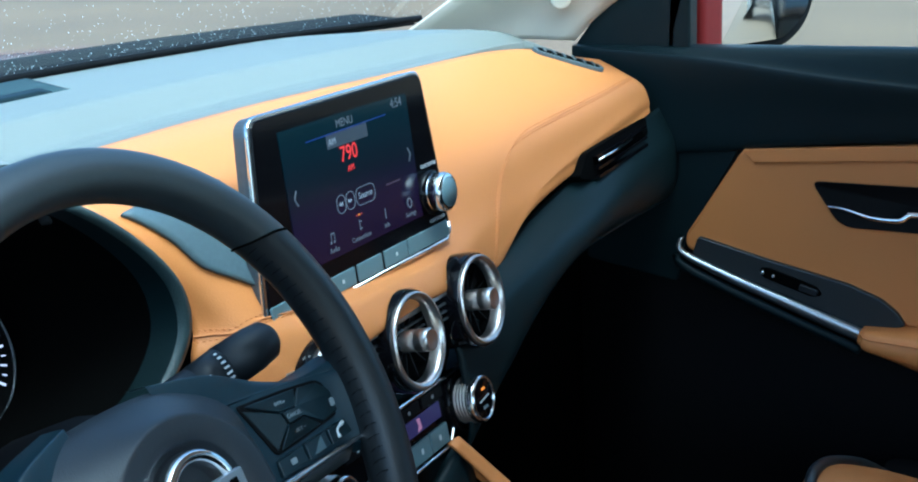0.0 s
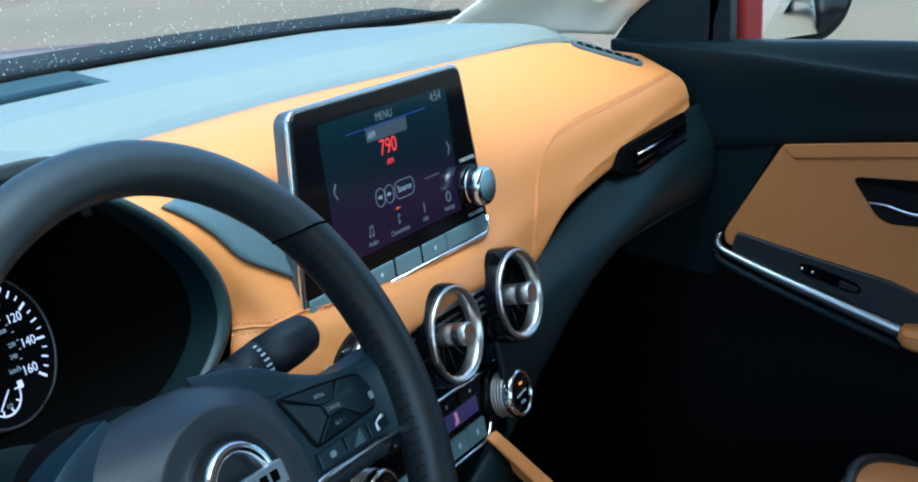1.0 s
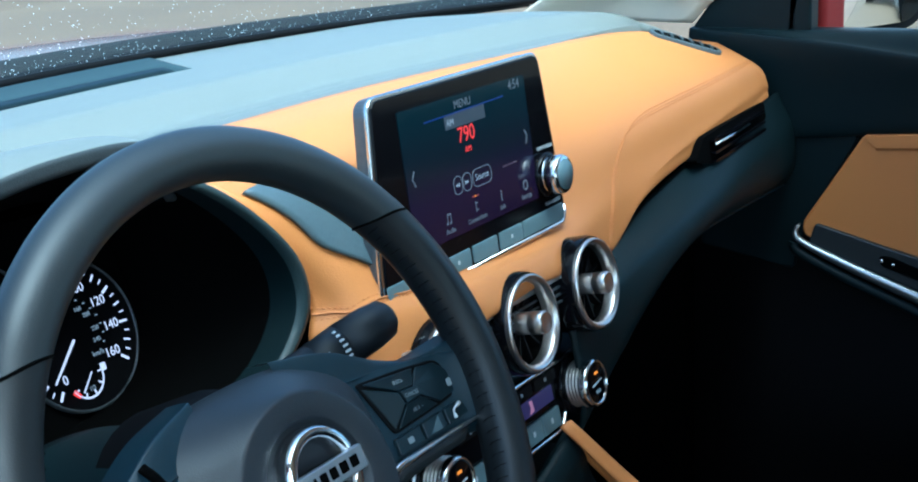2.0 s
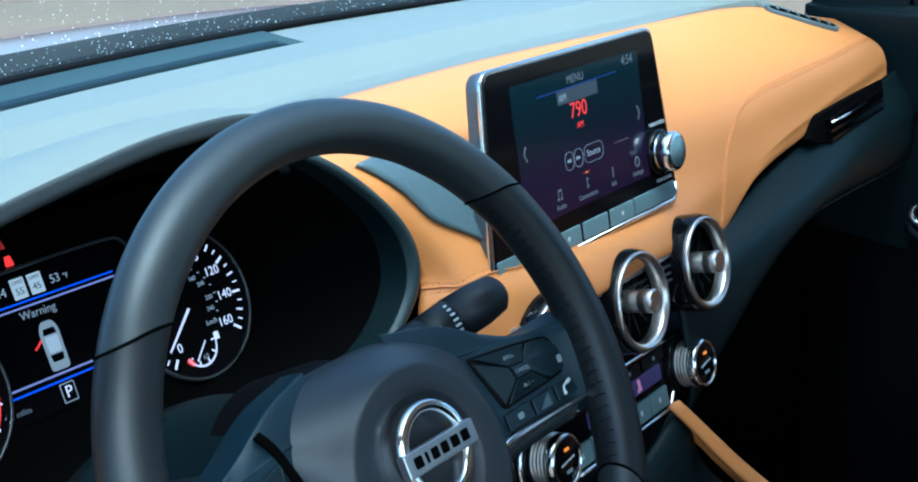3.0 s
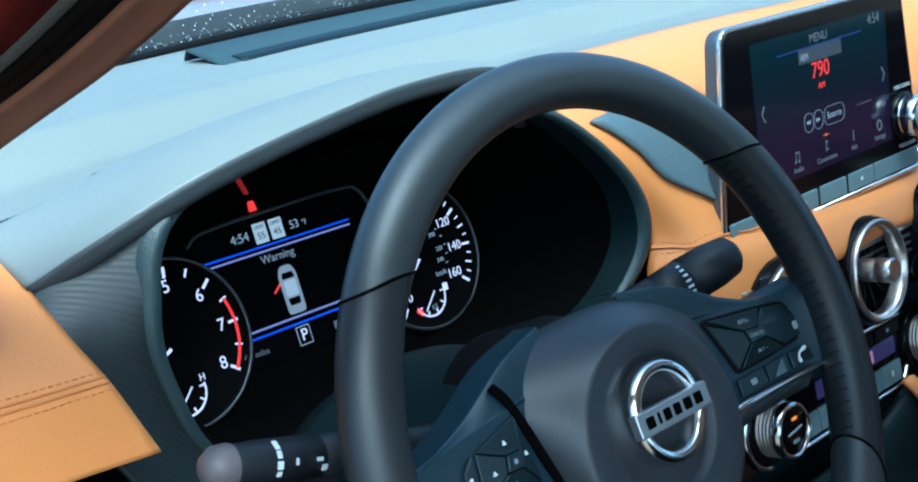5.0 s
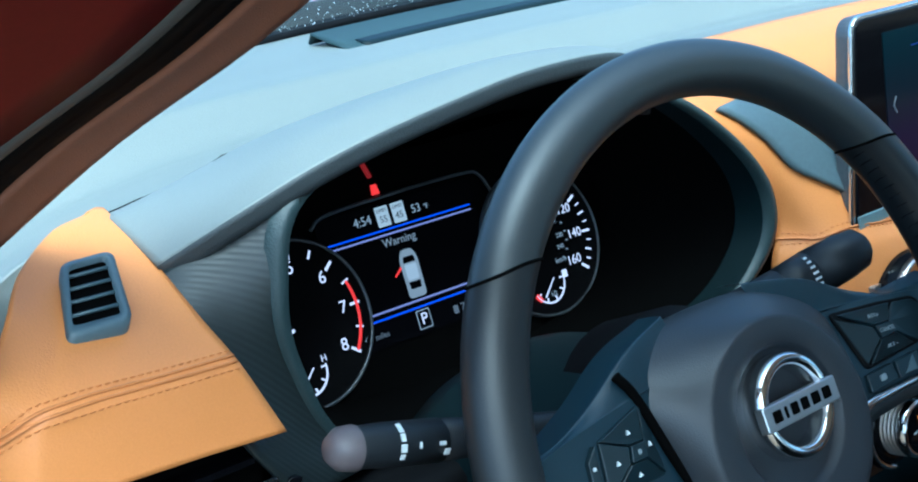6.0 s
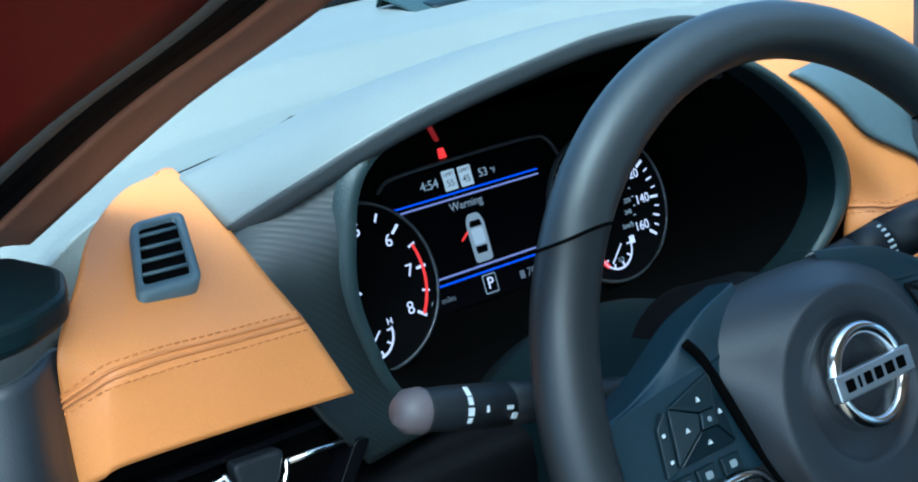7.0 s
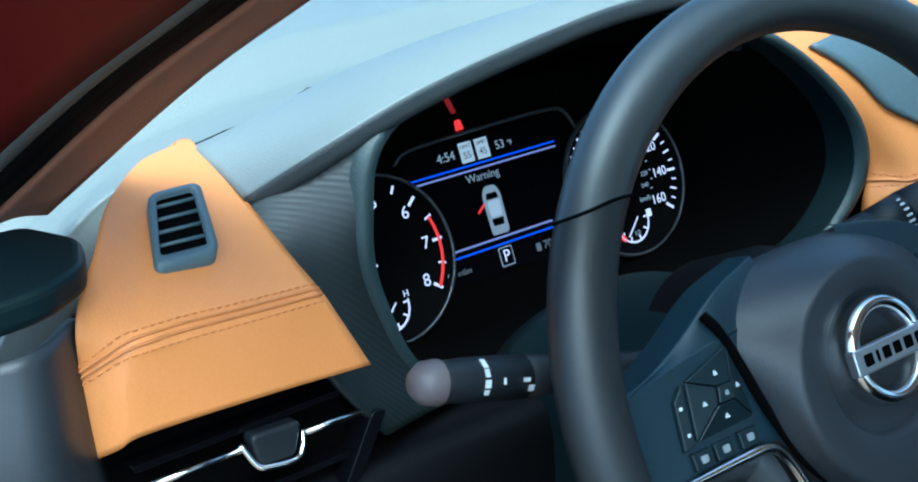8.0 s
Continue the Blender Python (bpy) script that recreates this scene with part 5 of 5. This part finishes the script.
def side_trim(d):
    """Demister vents, side vents, stitch lines and the panels round the driver's end."""
    # demister set in the tan pad, passenger side
    v = thing("demister_vent", "narrow dark demister vent set in tan leather", "air vent", at=Matrix.Translation((0.575, 0.0595, 1.0915)) @ Matrix((Vector((0.571, -0.759, -0.315)).normalized(), Vector((0.08, -0.34, 0.94)).normalized().cross(Vector((0.571, -0.759, -0.315)).normalized()), Vector((0.08, -0.34, 0.94)).normalized())).transposed().to_4x4())
    plate("frame", rect(0.086, 0.026, 0.012), -0.006, 0.0012, VENT_GREY, v, bevel=0.001)
    plate("opening", rect(0.076, 0.017, 0.008), 0.0012, 0.0016, BLACK_MATT, v)
    for i in range(6):
        plate("slat", rect(0.0022, 0.0165, 0, -0.030 + 0.012 * i, 0), 0.0010, 0.0030, VENT_GREY, v, at=pose(0, 0, 0, 0, 0, 0))
    # demister on the driver's side, a leaning frame with five bars
    v = thing("demister_vent", "grey-framed demister vent with slanting bars in tan leather", "air vent", at=face(-0.640, 0.0585, 1.0985, 60))
    o = [(-0.0215, -0.0345), (0.0095, -0.0350), (0.0218, 0.0085), (-0.0045, 0.0085)]
    i_ = [(-0.0165, -0.0290), (0.0065, -0.0300), (0.0165, 0.0048), (-0.0020, 0.0048)]
    a, b = rounded(o, 0.006), rounded(i_, 0.003)
    n = len(a)
    verts = [(x, y, -0.006) for x, y in a] + [(x, y, 0.0030) for x, y in a] + [(x, y, 0.0042) for x, y in b] + [(x, y, -0.006) for x, y in b]
    faces = [(k * n + j, k * n + (j + 1) % n, (k + 1) * n + (j + 1) % n, (k + 1) * n + j) for k in range(3) for j in range(n)]
    mesh_object("frame", verts, faces, VENT_GREY, v, "grey plastic frame")
    plate("opening", b, -0.006, 0.0012, BLACK_MATT, v)
    for k in range(4):
        f = (k + 0.8) / 4.6
        l, r = Vector(i_[3]).lerp(Vector(i_[0]), f), Vector(i_[2]).lerp(Vector(i_[1]), f)
        mesh_object("slat", *tube([(l.x, l.y + 0.0010, 0.0026), (r.x, r.y + 0.0006, 0.0026)], 0.0009, 6), VENT_GREY, v)
    # air vent under the driver's cover
    v = thing("air_vent", "black side air vent with chrome strip and thumb tab", "air vent", at=face(-0.635, 0.012, 0.985, 8))
    plate("recess", rounded([(-0.060, -0.055), (0.050, -0.055), (0.062, 0.030), (-0.062, 0.030)], 0.006), -0.05, -0.014, BLACK_MATT, v)
    for y in (-0.030, -0.012, 0.019):
        plate("slat", rect(0.104, 0.003, 0.001, -0.004, y), -0.014, 0.002, BLACK_GLOSS, v)
    mesh_object("chrome_strip", *tube([(-0.056, 0.0116, 0.006), (-0.0084, 0.0116, 0.006)], 0.0018, 8), CHROME, v, "satin chrome strip")
    mesh_object("chrome_strip", *tube([(0.0230, 0.0085, 0.006), (0.055, 0.0075, 0.006)], 0.0018, 8), CHROME, v, "satin chrome strip")
    t = plate("thumb_tab", rounded([(-0.002, 0.002), (0.0165, 0.0005), (0.0225, 0.0165), (-0.004, 0.0175)], 0.004), 0.0, 0.010, BLACK_SATIN, v, "black thumb tab", bevel=0.002)
    mesh_object("tab_edge", *tube(spline([(-0.0080, 0.0140, 0.006), (-0.0030, 0.0030, 0.009), (0.0040, 0.0005, 0.0105), (0.0160, -0.0005, 0.0105), (0.0210, 0.0040, 0.009), (0.0240, 0.0098, 0.006)], 30), 0.0017, 8), CHROME_BRIGHT, t, "bright chrome edge")
    plate("end_piece", rounded([(0.040, -0.026), (0.050, -0.024), (0.070, 0.004), (0.062, 0.0055)], 0.003), -0.010, 0.006, BLACK_GLOSS, v, bevel=0.003)
    # air vent under the passenger's end
    v = thing("air_vent", "black side air vent with chrome strip below tan leather", "air vent", at=face(0.52, -0.016, 0.995, 5))
    plate("recess", rounded([(-0.1066, -0.0042), (-0.0813, 0.0173), (0.105, 0.0240), (0.112, -0.010), (0.0047, -0.0212), (-0.075, -0.0120)], 0.006), -0.03, 0.001, BLACK_MATT, v)
    for y in (-0.009, 0.000, 0.0125):
        plate("slat", rect(0.155, 0.003, 0.001, 0.012, y), 0.0, 0.007, BLACK_GLOSS, v, at=pose(0, 0, 0, 0, 0, 2))
    mesh_object("chrome_strip", *tube([(-0.062, 0.006, 0.006), (-0.01, 0.0075, 0.007), (0.040, 0.0095, 0.006)], 0.0016, 8), CHROME, v, "chrome strip")
    # panels left of the driver's cover
    rails = [[(-0.702, 0.016, 1.078), (-0.706, 0.010, 1.03), (-0.702, 0.010, 0.98), (-0.69, 0.01, 0.8)],
             [(-0.735, -0.010, 1.080), (-0.740, -0.022, 1.03), (-0.735, -0.02, 0.98), (-0.72, -0.02, 0.8)],
             [(-0.790, 0.020, 1.075), (-0.795, 0.010, 1.03), (-0.79, 0.01, 0.98), (-0.78, 0.01, 0.8)]]
    mesh_object("end_panel", *loft(rails, 30, 14), PAD_GREY, d, "dark grey satin end panel", thick=0.004)
    mesh_object("end_block", *prism(rounded([(-0.84, -0.03), (-0.722, -0.012), (-0.700, 0.004), (-0.688, 0.034), (-0.70, 0.07), (-0.84, 0.07)], 0.008), 1.091, 1.105), BLACK_SOFT, d, "black corner block", smooth=False, bevel=0.004)
    # knee panel below the dials
    rails = [[(-0.70, 0.03, 0.975), (-0.56, 0.03, 0.965), (-0.40, 0.03, 0.962), (-0.25, 0.03, 0.96), (-0.15, 0.01, 0.955)],
             [(-0.70, 0.01, 0.93), (-0.56, 0.0, 0.93), (-0.40, 0.0, 0.93), (-0.25, 0.0, 0.93), (-0.15, -0.02, 0.93)],
             [(-0.70, 0.05, 0.7), (-0.56, 0.05, 0.7), (-0.40, 0.05, 0.7), (-0.25, 0.05, 0.7), (-0.15, 0.02, 0.7)]]
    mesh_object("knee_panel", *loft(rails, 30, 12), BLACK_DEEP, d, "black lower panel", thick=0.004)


def yz_plate(name, pts, x0, x1, material, parent, label="", bevel=0.0):
    """A plate in the plane of the door, from (y, z) corners; x0 is its inner side."""
    n = len(pts)
    v = [(x0, y, z) for y, z in pts] + [(x1, y, z) for y, z in pts]
    return mesh_object(name, v, prism(pts, 0, 1)[1], material, parent, label, smooth=False, bevel=bevel)


def passenger_door():
    d = thing("passenger_door", "closed front door with tan insert and chrome handle", "car door")
    rails = [[(0.77, y, 1.050), (0.75, y, 1.086), (0.705, y, 1.0915), (0.690, y, crease + 0.006), (0.6845, y, crease - 0.003), (0.689, y, (crease + foot) / 2), (0.692, y, foot + 0.006), (0.70, y, foot)]
             for y, crease, foot in ((0.10, 1.086, 0.952), (-0.05, 1.077, 0.965), (-0.4, 1.047, 0.992), (-1.2, 1.03, 1.0))]
    mesh_object("upper_panel", *loft(rails, 40, 14), BLACK_SOFT, d, "dark soft upper panel", thick=0.004)
    rails = [[(0.716, y, 0.99), (0.712, y, 0.9), (0.716, y, 0.7), (0.716, y, 0.3)] for y in (0.10, -0.4, -1.2)]
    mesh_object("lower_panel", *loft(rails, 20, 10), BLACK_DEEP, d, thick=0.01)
    yz_plate("front_trim", rounded([(0.09, 0.966), (-0.105, 0.970), (-0.045, 0.862), (-0.03, 0.80), (0.09, 0.82)], 0.008), 0.699, 0.712, BLACK_SOFT, d, "dark trim ahead of the leather", bevel=0.004)
    # tan insert, with an opening for the handle
    outer = rounded([(-0.112, 0.9735), (-0.042, 0.862), (-0.044, 0.846), (-0.31, 0.775), (-1.1, 0.775), (-1.1, 1.000), (-0.31, 0.988)], 0.008)
    ins = yz_plate("leather_insert", outer, 0.690, 0.71, TAN, d, "tan leather insert", bevel=0.004)
    yz_plate("top_roll", rounded([(-0.112, 0.9735), (-0.126, 0.9595), (-0.31, 0.972), (-1.1, 0.98), (-1.1, 1.000), (-0.31, 0.988)], 0.004), 0.6865, 0.70, TAN, ins, bevel=0.003)
    mesh_object("seam", *tube([(0.6885, -0.127, 0.9580), (0.6885, -0.31, 0.9705), (0.6885, -1.1, 0.9785)], 0.0012, 6), TAN_DARK, ins)
    rec = rounded([(-0.193, 0.9415), (-0.228, 0.889), (-0.46, 0.886), (-0.46, 0.9415)], [0.012, 0.018, 0.01, 0.01])
    n = len(rec)
    verts = [(0.6875, y, z) for y, z in rec] + [(0.6865, -0.33 + (y + 0.33) * 0.985, 0.915 + (z - 0.915) * 0.94) for y, z in rec] + [(0.6890, -0.33 + (y + 0.33) * 0.97, 0.915 + (z - 0.915) * 0.88) for y, z in rec]
    cup = mesh_object("handle_cup", verts + [(0.689, -0.33, 0.915)], [(k * n + j, k * n + (j + 1) % n, (k + 1) * n + (j + 1) % n, (k + 1) * n + j) for k in range(2) for j in range(n)] + [(2 * n + j, 2 * n + (j + 1) % n, 3 * n) for j in range(n)], BLACK_DEEP, d, "black handle recess")
    line = spline([(0.684, -0.214, 0.9135), (0.679, -0.235, 0.9125), (0.674, -0.265, 0.906), (0.672, -0.295, 0.9055), (0.674, -0.305, 0.911), (0.676, -0.318, 0.9125), (0.678, -0.42, 0.912)], 60)
    mesh_object("door_handle", *tube(line, [0.0022 + 0.0042 * math.sin(min(1, i / 42) * math.pi / 2) ** 2 for i in range(60)], 12, flat=0.6), CHROME_BRIGHT, d, "chrome door handle")
    # armrest with switch panel and bright strip
    sw = [(-0.060, 0.8645), (-0.150, 0.842), (-0.240, 0.822), (-0.278, 0.8075), (-0.297, 0.793), (-0.307, 0.778), (-0.285, 0.772), (-0.262, 0.768), (-0.150, 0.806), (-0.052, 0.838)]
    yz_plate("switch_panel", rounded(sw, 0.005), 0.6835, 0.70, SWITCH_BLACK, d, "black switch panel", bevel=0.002)
    k = yz_plate("window_switch", rounded([(-0.136, 0.833), (-0.148, 0.834), (-0.205, 0.816), (-0.212, 0.806), (-0.200, 0.803), (-0.140, 0.822)], 0.005), 0.6805, 0.69, BLACK_MATT, d, "black window switch", bevel=0.002)
    yz_plate("switch_lever", rounded([(-0.186, 0.819), (-0.208, 0.812), (-0.205, 0.805), (-0.184, 0.811)], 0.003), 0.6770, 0.685, BLACK_SATIN, k, bevel=0.0015)
    for y, z in ((-0.141, 0.8285), (-0.154, 0.825)):
        mesh_object("lamp", *lathe([(0.0024, 0), (0.002, 0.002), (0.0, 0.0026)], 12), CHROME, k, at=Matrix.Translation((0.680, y, z)) @ pose(0, 0, 0, 0, -90, 0))
    lo = spline([(0.682, -0.0405, 0.862), (0.680, -0.0385, 0.850), (0.679, -0.050, 0.8405), (0.678, -0.10, 0.8215), (0.677, -0.18, 0.7945), (0.676, -0.262, 0.7680)], 60)
    wide = [0.0014 + 0.0060 * max(0, (i - 18) / 41) for i in range(60)]
    verts, faces = [], []
    for p, wd in zip(lo, wide):
        verts += [p + Vector((0.004, 0, 0.001)), p, p + Vector((0.0005, 0.002, -wd)), p + Vector((0.006, 0.003, -wd * 1.9))]
    for i in range(59):
        faces += [(4 * i + j, 4 * i + j + 1, 4 * i + j + 5, 4 * i + j + 4) for j in range(3)]
    mesh_object("bright_strip", verts, faces, SILVER, d, "satin silver strip", thick=0.002)
    under = [p + Vector((0.004, 0.004, -0.012 - wd * 1.5)) for p, wd in zip(lo[8:], wide[8:])]
    mesh_object("armrest_edge", *tube(under, 0.006, 8), BLACK_SOFT, d, "black armrest edge")
    rails = [[(0.692, -0.262, 0.7755), (0.692, -0.29, 0.776), (0.692, -0.5, 0.785), (0.692, -1.1, 0.80)],
             [(0.668, -0.258, 0.7705), (0.660, -0.29, 0.772), (0.645, -0.5, 0.78), (0.645, -1.1, 0.80)],
             [(0.664, -0.256, 0.760), (0.652, -0.29, 0.752), (0.636, -0.5, 0.74), (0.636, -1.1, 0.75)],
             [(0.680, -0.254, 0.752), (0.672, -0.29, 0.740), (0.660, -0.5, 0.70), (0.66, -1.1, 0.71)]]
    mesh_object("armrest", *loft(rails, 40, 16), TAN, d, "tan leather armrest", thick=0.003)
    mesh_object("armrest_seam", *tube(spline([(0.665, -0.259, 0.7690), (0.654, -0.29, 0.766), (0.639, -0.5, 0.768), (0.639, -1.1, 0.785)], 30), 0.0011, 6), TAN_DARK, d)
    win = mesh_object("window_glass", [(0.742, -0.06, 1.07), (0.742, -1.0, 1.07), (0.60, -1.0, 1.40), (0.62, -0.25, 1.40), (0.748, -0.06, 1.07), (0.748, -1.0, 1.07), (0.606, -1.0, 1.40), (0.626, -0.25, 1.40)],
                      [(0, 1, 2, 3), (7, 6, 5, 4), (0, 4, 5, 1), (1, 5, 6, 2), (2, 6, 7, 3), (3, 7, 4, 0)], GLASS, d, "clear window glass", smooth=False)
    win.visible_shadow = False


def mirror():
    m = thing("side_mirror", "black-framed convex door mirror on a red mount", "side mirror")
    base = Matrix.Translation((0.90, -0.075, 1.135)) @ pose(0, 0, 0, 90, 0, -23.6)

    def outline(g):
        return rounded([(-0.108 + g, -0.066 + g), (0.045 - g, -0.066 + g), (0.090 - g, -0.040 + g), (0.116 - g, 0.02), (0.116 - g, 0.10 - g), (-0.108 + g, 0.10 - g)], 0.022 - g * 0.5)
    plate("shell", outline(-0.006), -0.075, 0.004, BLACK_DEEP, m, "black mirror shell", bevel=0.004, at=base)
    verts, faces = [], []
    rim = outline(0.007)
    n = len(rim)
    for f in (1.0, 0.8, 0.6, 0.4, 0.2):
        verts += [(x * f, 0.017 + (y - 0.017) * f, 0.0115 - ((x * f) ** 2 + (0.052 + (y - 0.017) * f) ** 2) / 2.8) for x, y in rim]
    for k in range(4):
        faces += [(k * n + j, k * n + (j + 1) % n, (k + 1) * n + (j + 1) % n, (k + 1) * n + j) for j in range(n)]
    verts.append((0, 0.017, 0.0115 - 0.052 ** 2 / 2.8))
    faces += [(4 * n + j, 4 * n + (j + 1) % n, 5 * n) for j in range(n)]
    mesh_object("mirror_glass", verts, faces, MIRROR, m, "convex mirror glass", at=base)
    plate("mount", rounded([(0.752, -0.045), (0.80, -0.055), (0.84, -0.035), (0.84, 0.01), (0.752, 0.02)], 0.008), 1.075, 1.20, RED_SHADED, m, "red painted mount", bevel=0.006)


def seat():
    p = thing("passenger_seat", "tan leather passenger seat cushion with black edge", "seat")
    rails = [[(0.30, -0.27, 0.60), (0.40, -0.25, 0.60), (0.56, -0.27, 0.60), (0.64, -0.30, 0.60)],
             [(0.30, -0.275, 0.640), (0.40, -0.255, 0.688), (0.52, -0.275, 0.655), (0.62, -0.31, 0.60)],
             [(0.30, -0.30, 0.655), (0.40, -0.285, 0.708), (0.52, -0.30, 0.672), (0.62, -0.33, 0.61)],
             [(0.30, -0.45, 0.645), (0.40, -0.45, 0.69), (0.52, -0.45, 0.655), (0.62, -0.46, 0.60)],
             [(0.30, -0.80, 0.62), (0.40, -0.80, 0.66), (0.52, -0.80, 0.63), (0.62, -0.80, 0.60)]]
    mesh_object("cushion", *loft(rails, 40, 30), TAN, p, "tan leather cushion", thick=0.02)
    mesh_object("edge_piping", *tube(spline([(0.29, -0.31, 0.645), (0.31, -0.285, 0.660), (0.40, -0.267, 0.710), (0.52, -0.286, 0.675), (0.62, -0.32, 0.613)], 40), 0.006, 10), BLACK_LEATHER, p, "black edge piping")
    plate("base", rect(0.40, 0.50, 0.02, 0.45, -0.55), 0.24, 0.63, BLACK_DEEP, p, "black seat base")
    plate("backrest", rect(0.42, 0.12, 0.04, 0.45, -0.92), 0.60, 1.25, BLACK_LEATHER, p, "black leather backrest")


def parked_car():
    """A dark vehicle behind the car, seen in the door mirror."""
    c = thing("parked_car", "dark parked car with alloy wheels", "car", at=pose(5.84, -7.91, 0, 0, 0, 12))
    side = [(-2.2, 0.35), (-2.25, 0.75), (-2.0, 0.98), (-1.2, 1.05), (-0.7, 1.48), (0.9, 1.50), (1.7, 1.05), (2.15, 0.95), (2.2, 0.40), (1.75, 0.30), (-1.8, 0.30)]
    side = rounded(side, 0.12)
    n = len(side)
    verts = [(-0.85, y, z) for y, z in side] + [(0.85, y, z) for y, z in side]
    mesh_object("body", verts, prism(side, 0, 1)[1], mat("dark_paint", (0.03, 0.032, 0.036), 0.2, coat=1.0), c, smooth=False, bevel=0.08)
    for x in (-0.86, 0.86):
        for y in (-1.35, 1.35):
            w = mesh_object("wheel", *lathe([(0.20, -0.11), (0.33, -0.10), (0.345, -0.04), (0.345, 0.06), (0.33, 0.11), (0.235, 0.115), (0.23, 0.10)], 36), RUBBER, c, "black tyre", at=pose(x, y, 0.345, 0, 90 if x > 0 else -90, 0))
            mesh_object("rim", *lathe([(0.235, 0.11), (0.225, 0.12), (0.21, 0.09), (0.0, 0.07)], 30), BLACK_DEEP, w)
            for k in range(10):
                mesh_object("spoke", *tube([(0.03 * math.cos(k * 0.628), 0.03 * math.sin(k * 0.628), 0.11), (0.22 * math.cos(k * 0.628), 0.22 * math.sin(k * 0.628), 0.115)], [0.022, 0.03], 6, flat=0.4), SILVER, w)


ground()
shell()
windshield()
bonnet()
pillars()
D = dash()
driver_end(D)
hood_and_cluster(D)
vent_surround(D)
side_trim(D)
wheel()
column()
stalk("wiper_stalk", "black wiper stalk with pale printed symbols", (-0.3085, -0.034, 0.9989), (-0.2055, -0.0615, 1.0253), 0.0125, 0.0142, False,
      [(0.47, 0, 0.004, 0.004), (0.40, 30, 0.005, 0.004), (0.40, -10, 0.006, 0.005)] + [(0.585, -40 + 14 * i, 0.0035 + 0.0008 * i, 0.0022) for i in range(6)])
stalk("lamp_stalk", "black lamp stalk with grey end and printed symbols", (-0.430, -0.050, 0.985), (-0.584, -0.048, 1.0285), 0.0088, 0.0102, True,
      [(0.80, -34, 0.004, 0.004), (0.80, -12, 0.005, 0.006), (0.80, 14, 0.004, 0.006), (0.80, 40, 0.004, 0.008), (0.74, -8, 0.002, 0.005), (0.64, -30, 0.005, 0.005), (0.66, -8, 0.006, 0.003)])
screen()
cluster()
climate()
for X0 in (-0.108, 0.004, 0.116):
    round_vent(X0)
console()
passenger_door()
mirror()
seat()
parked_car()
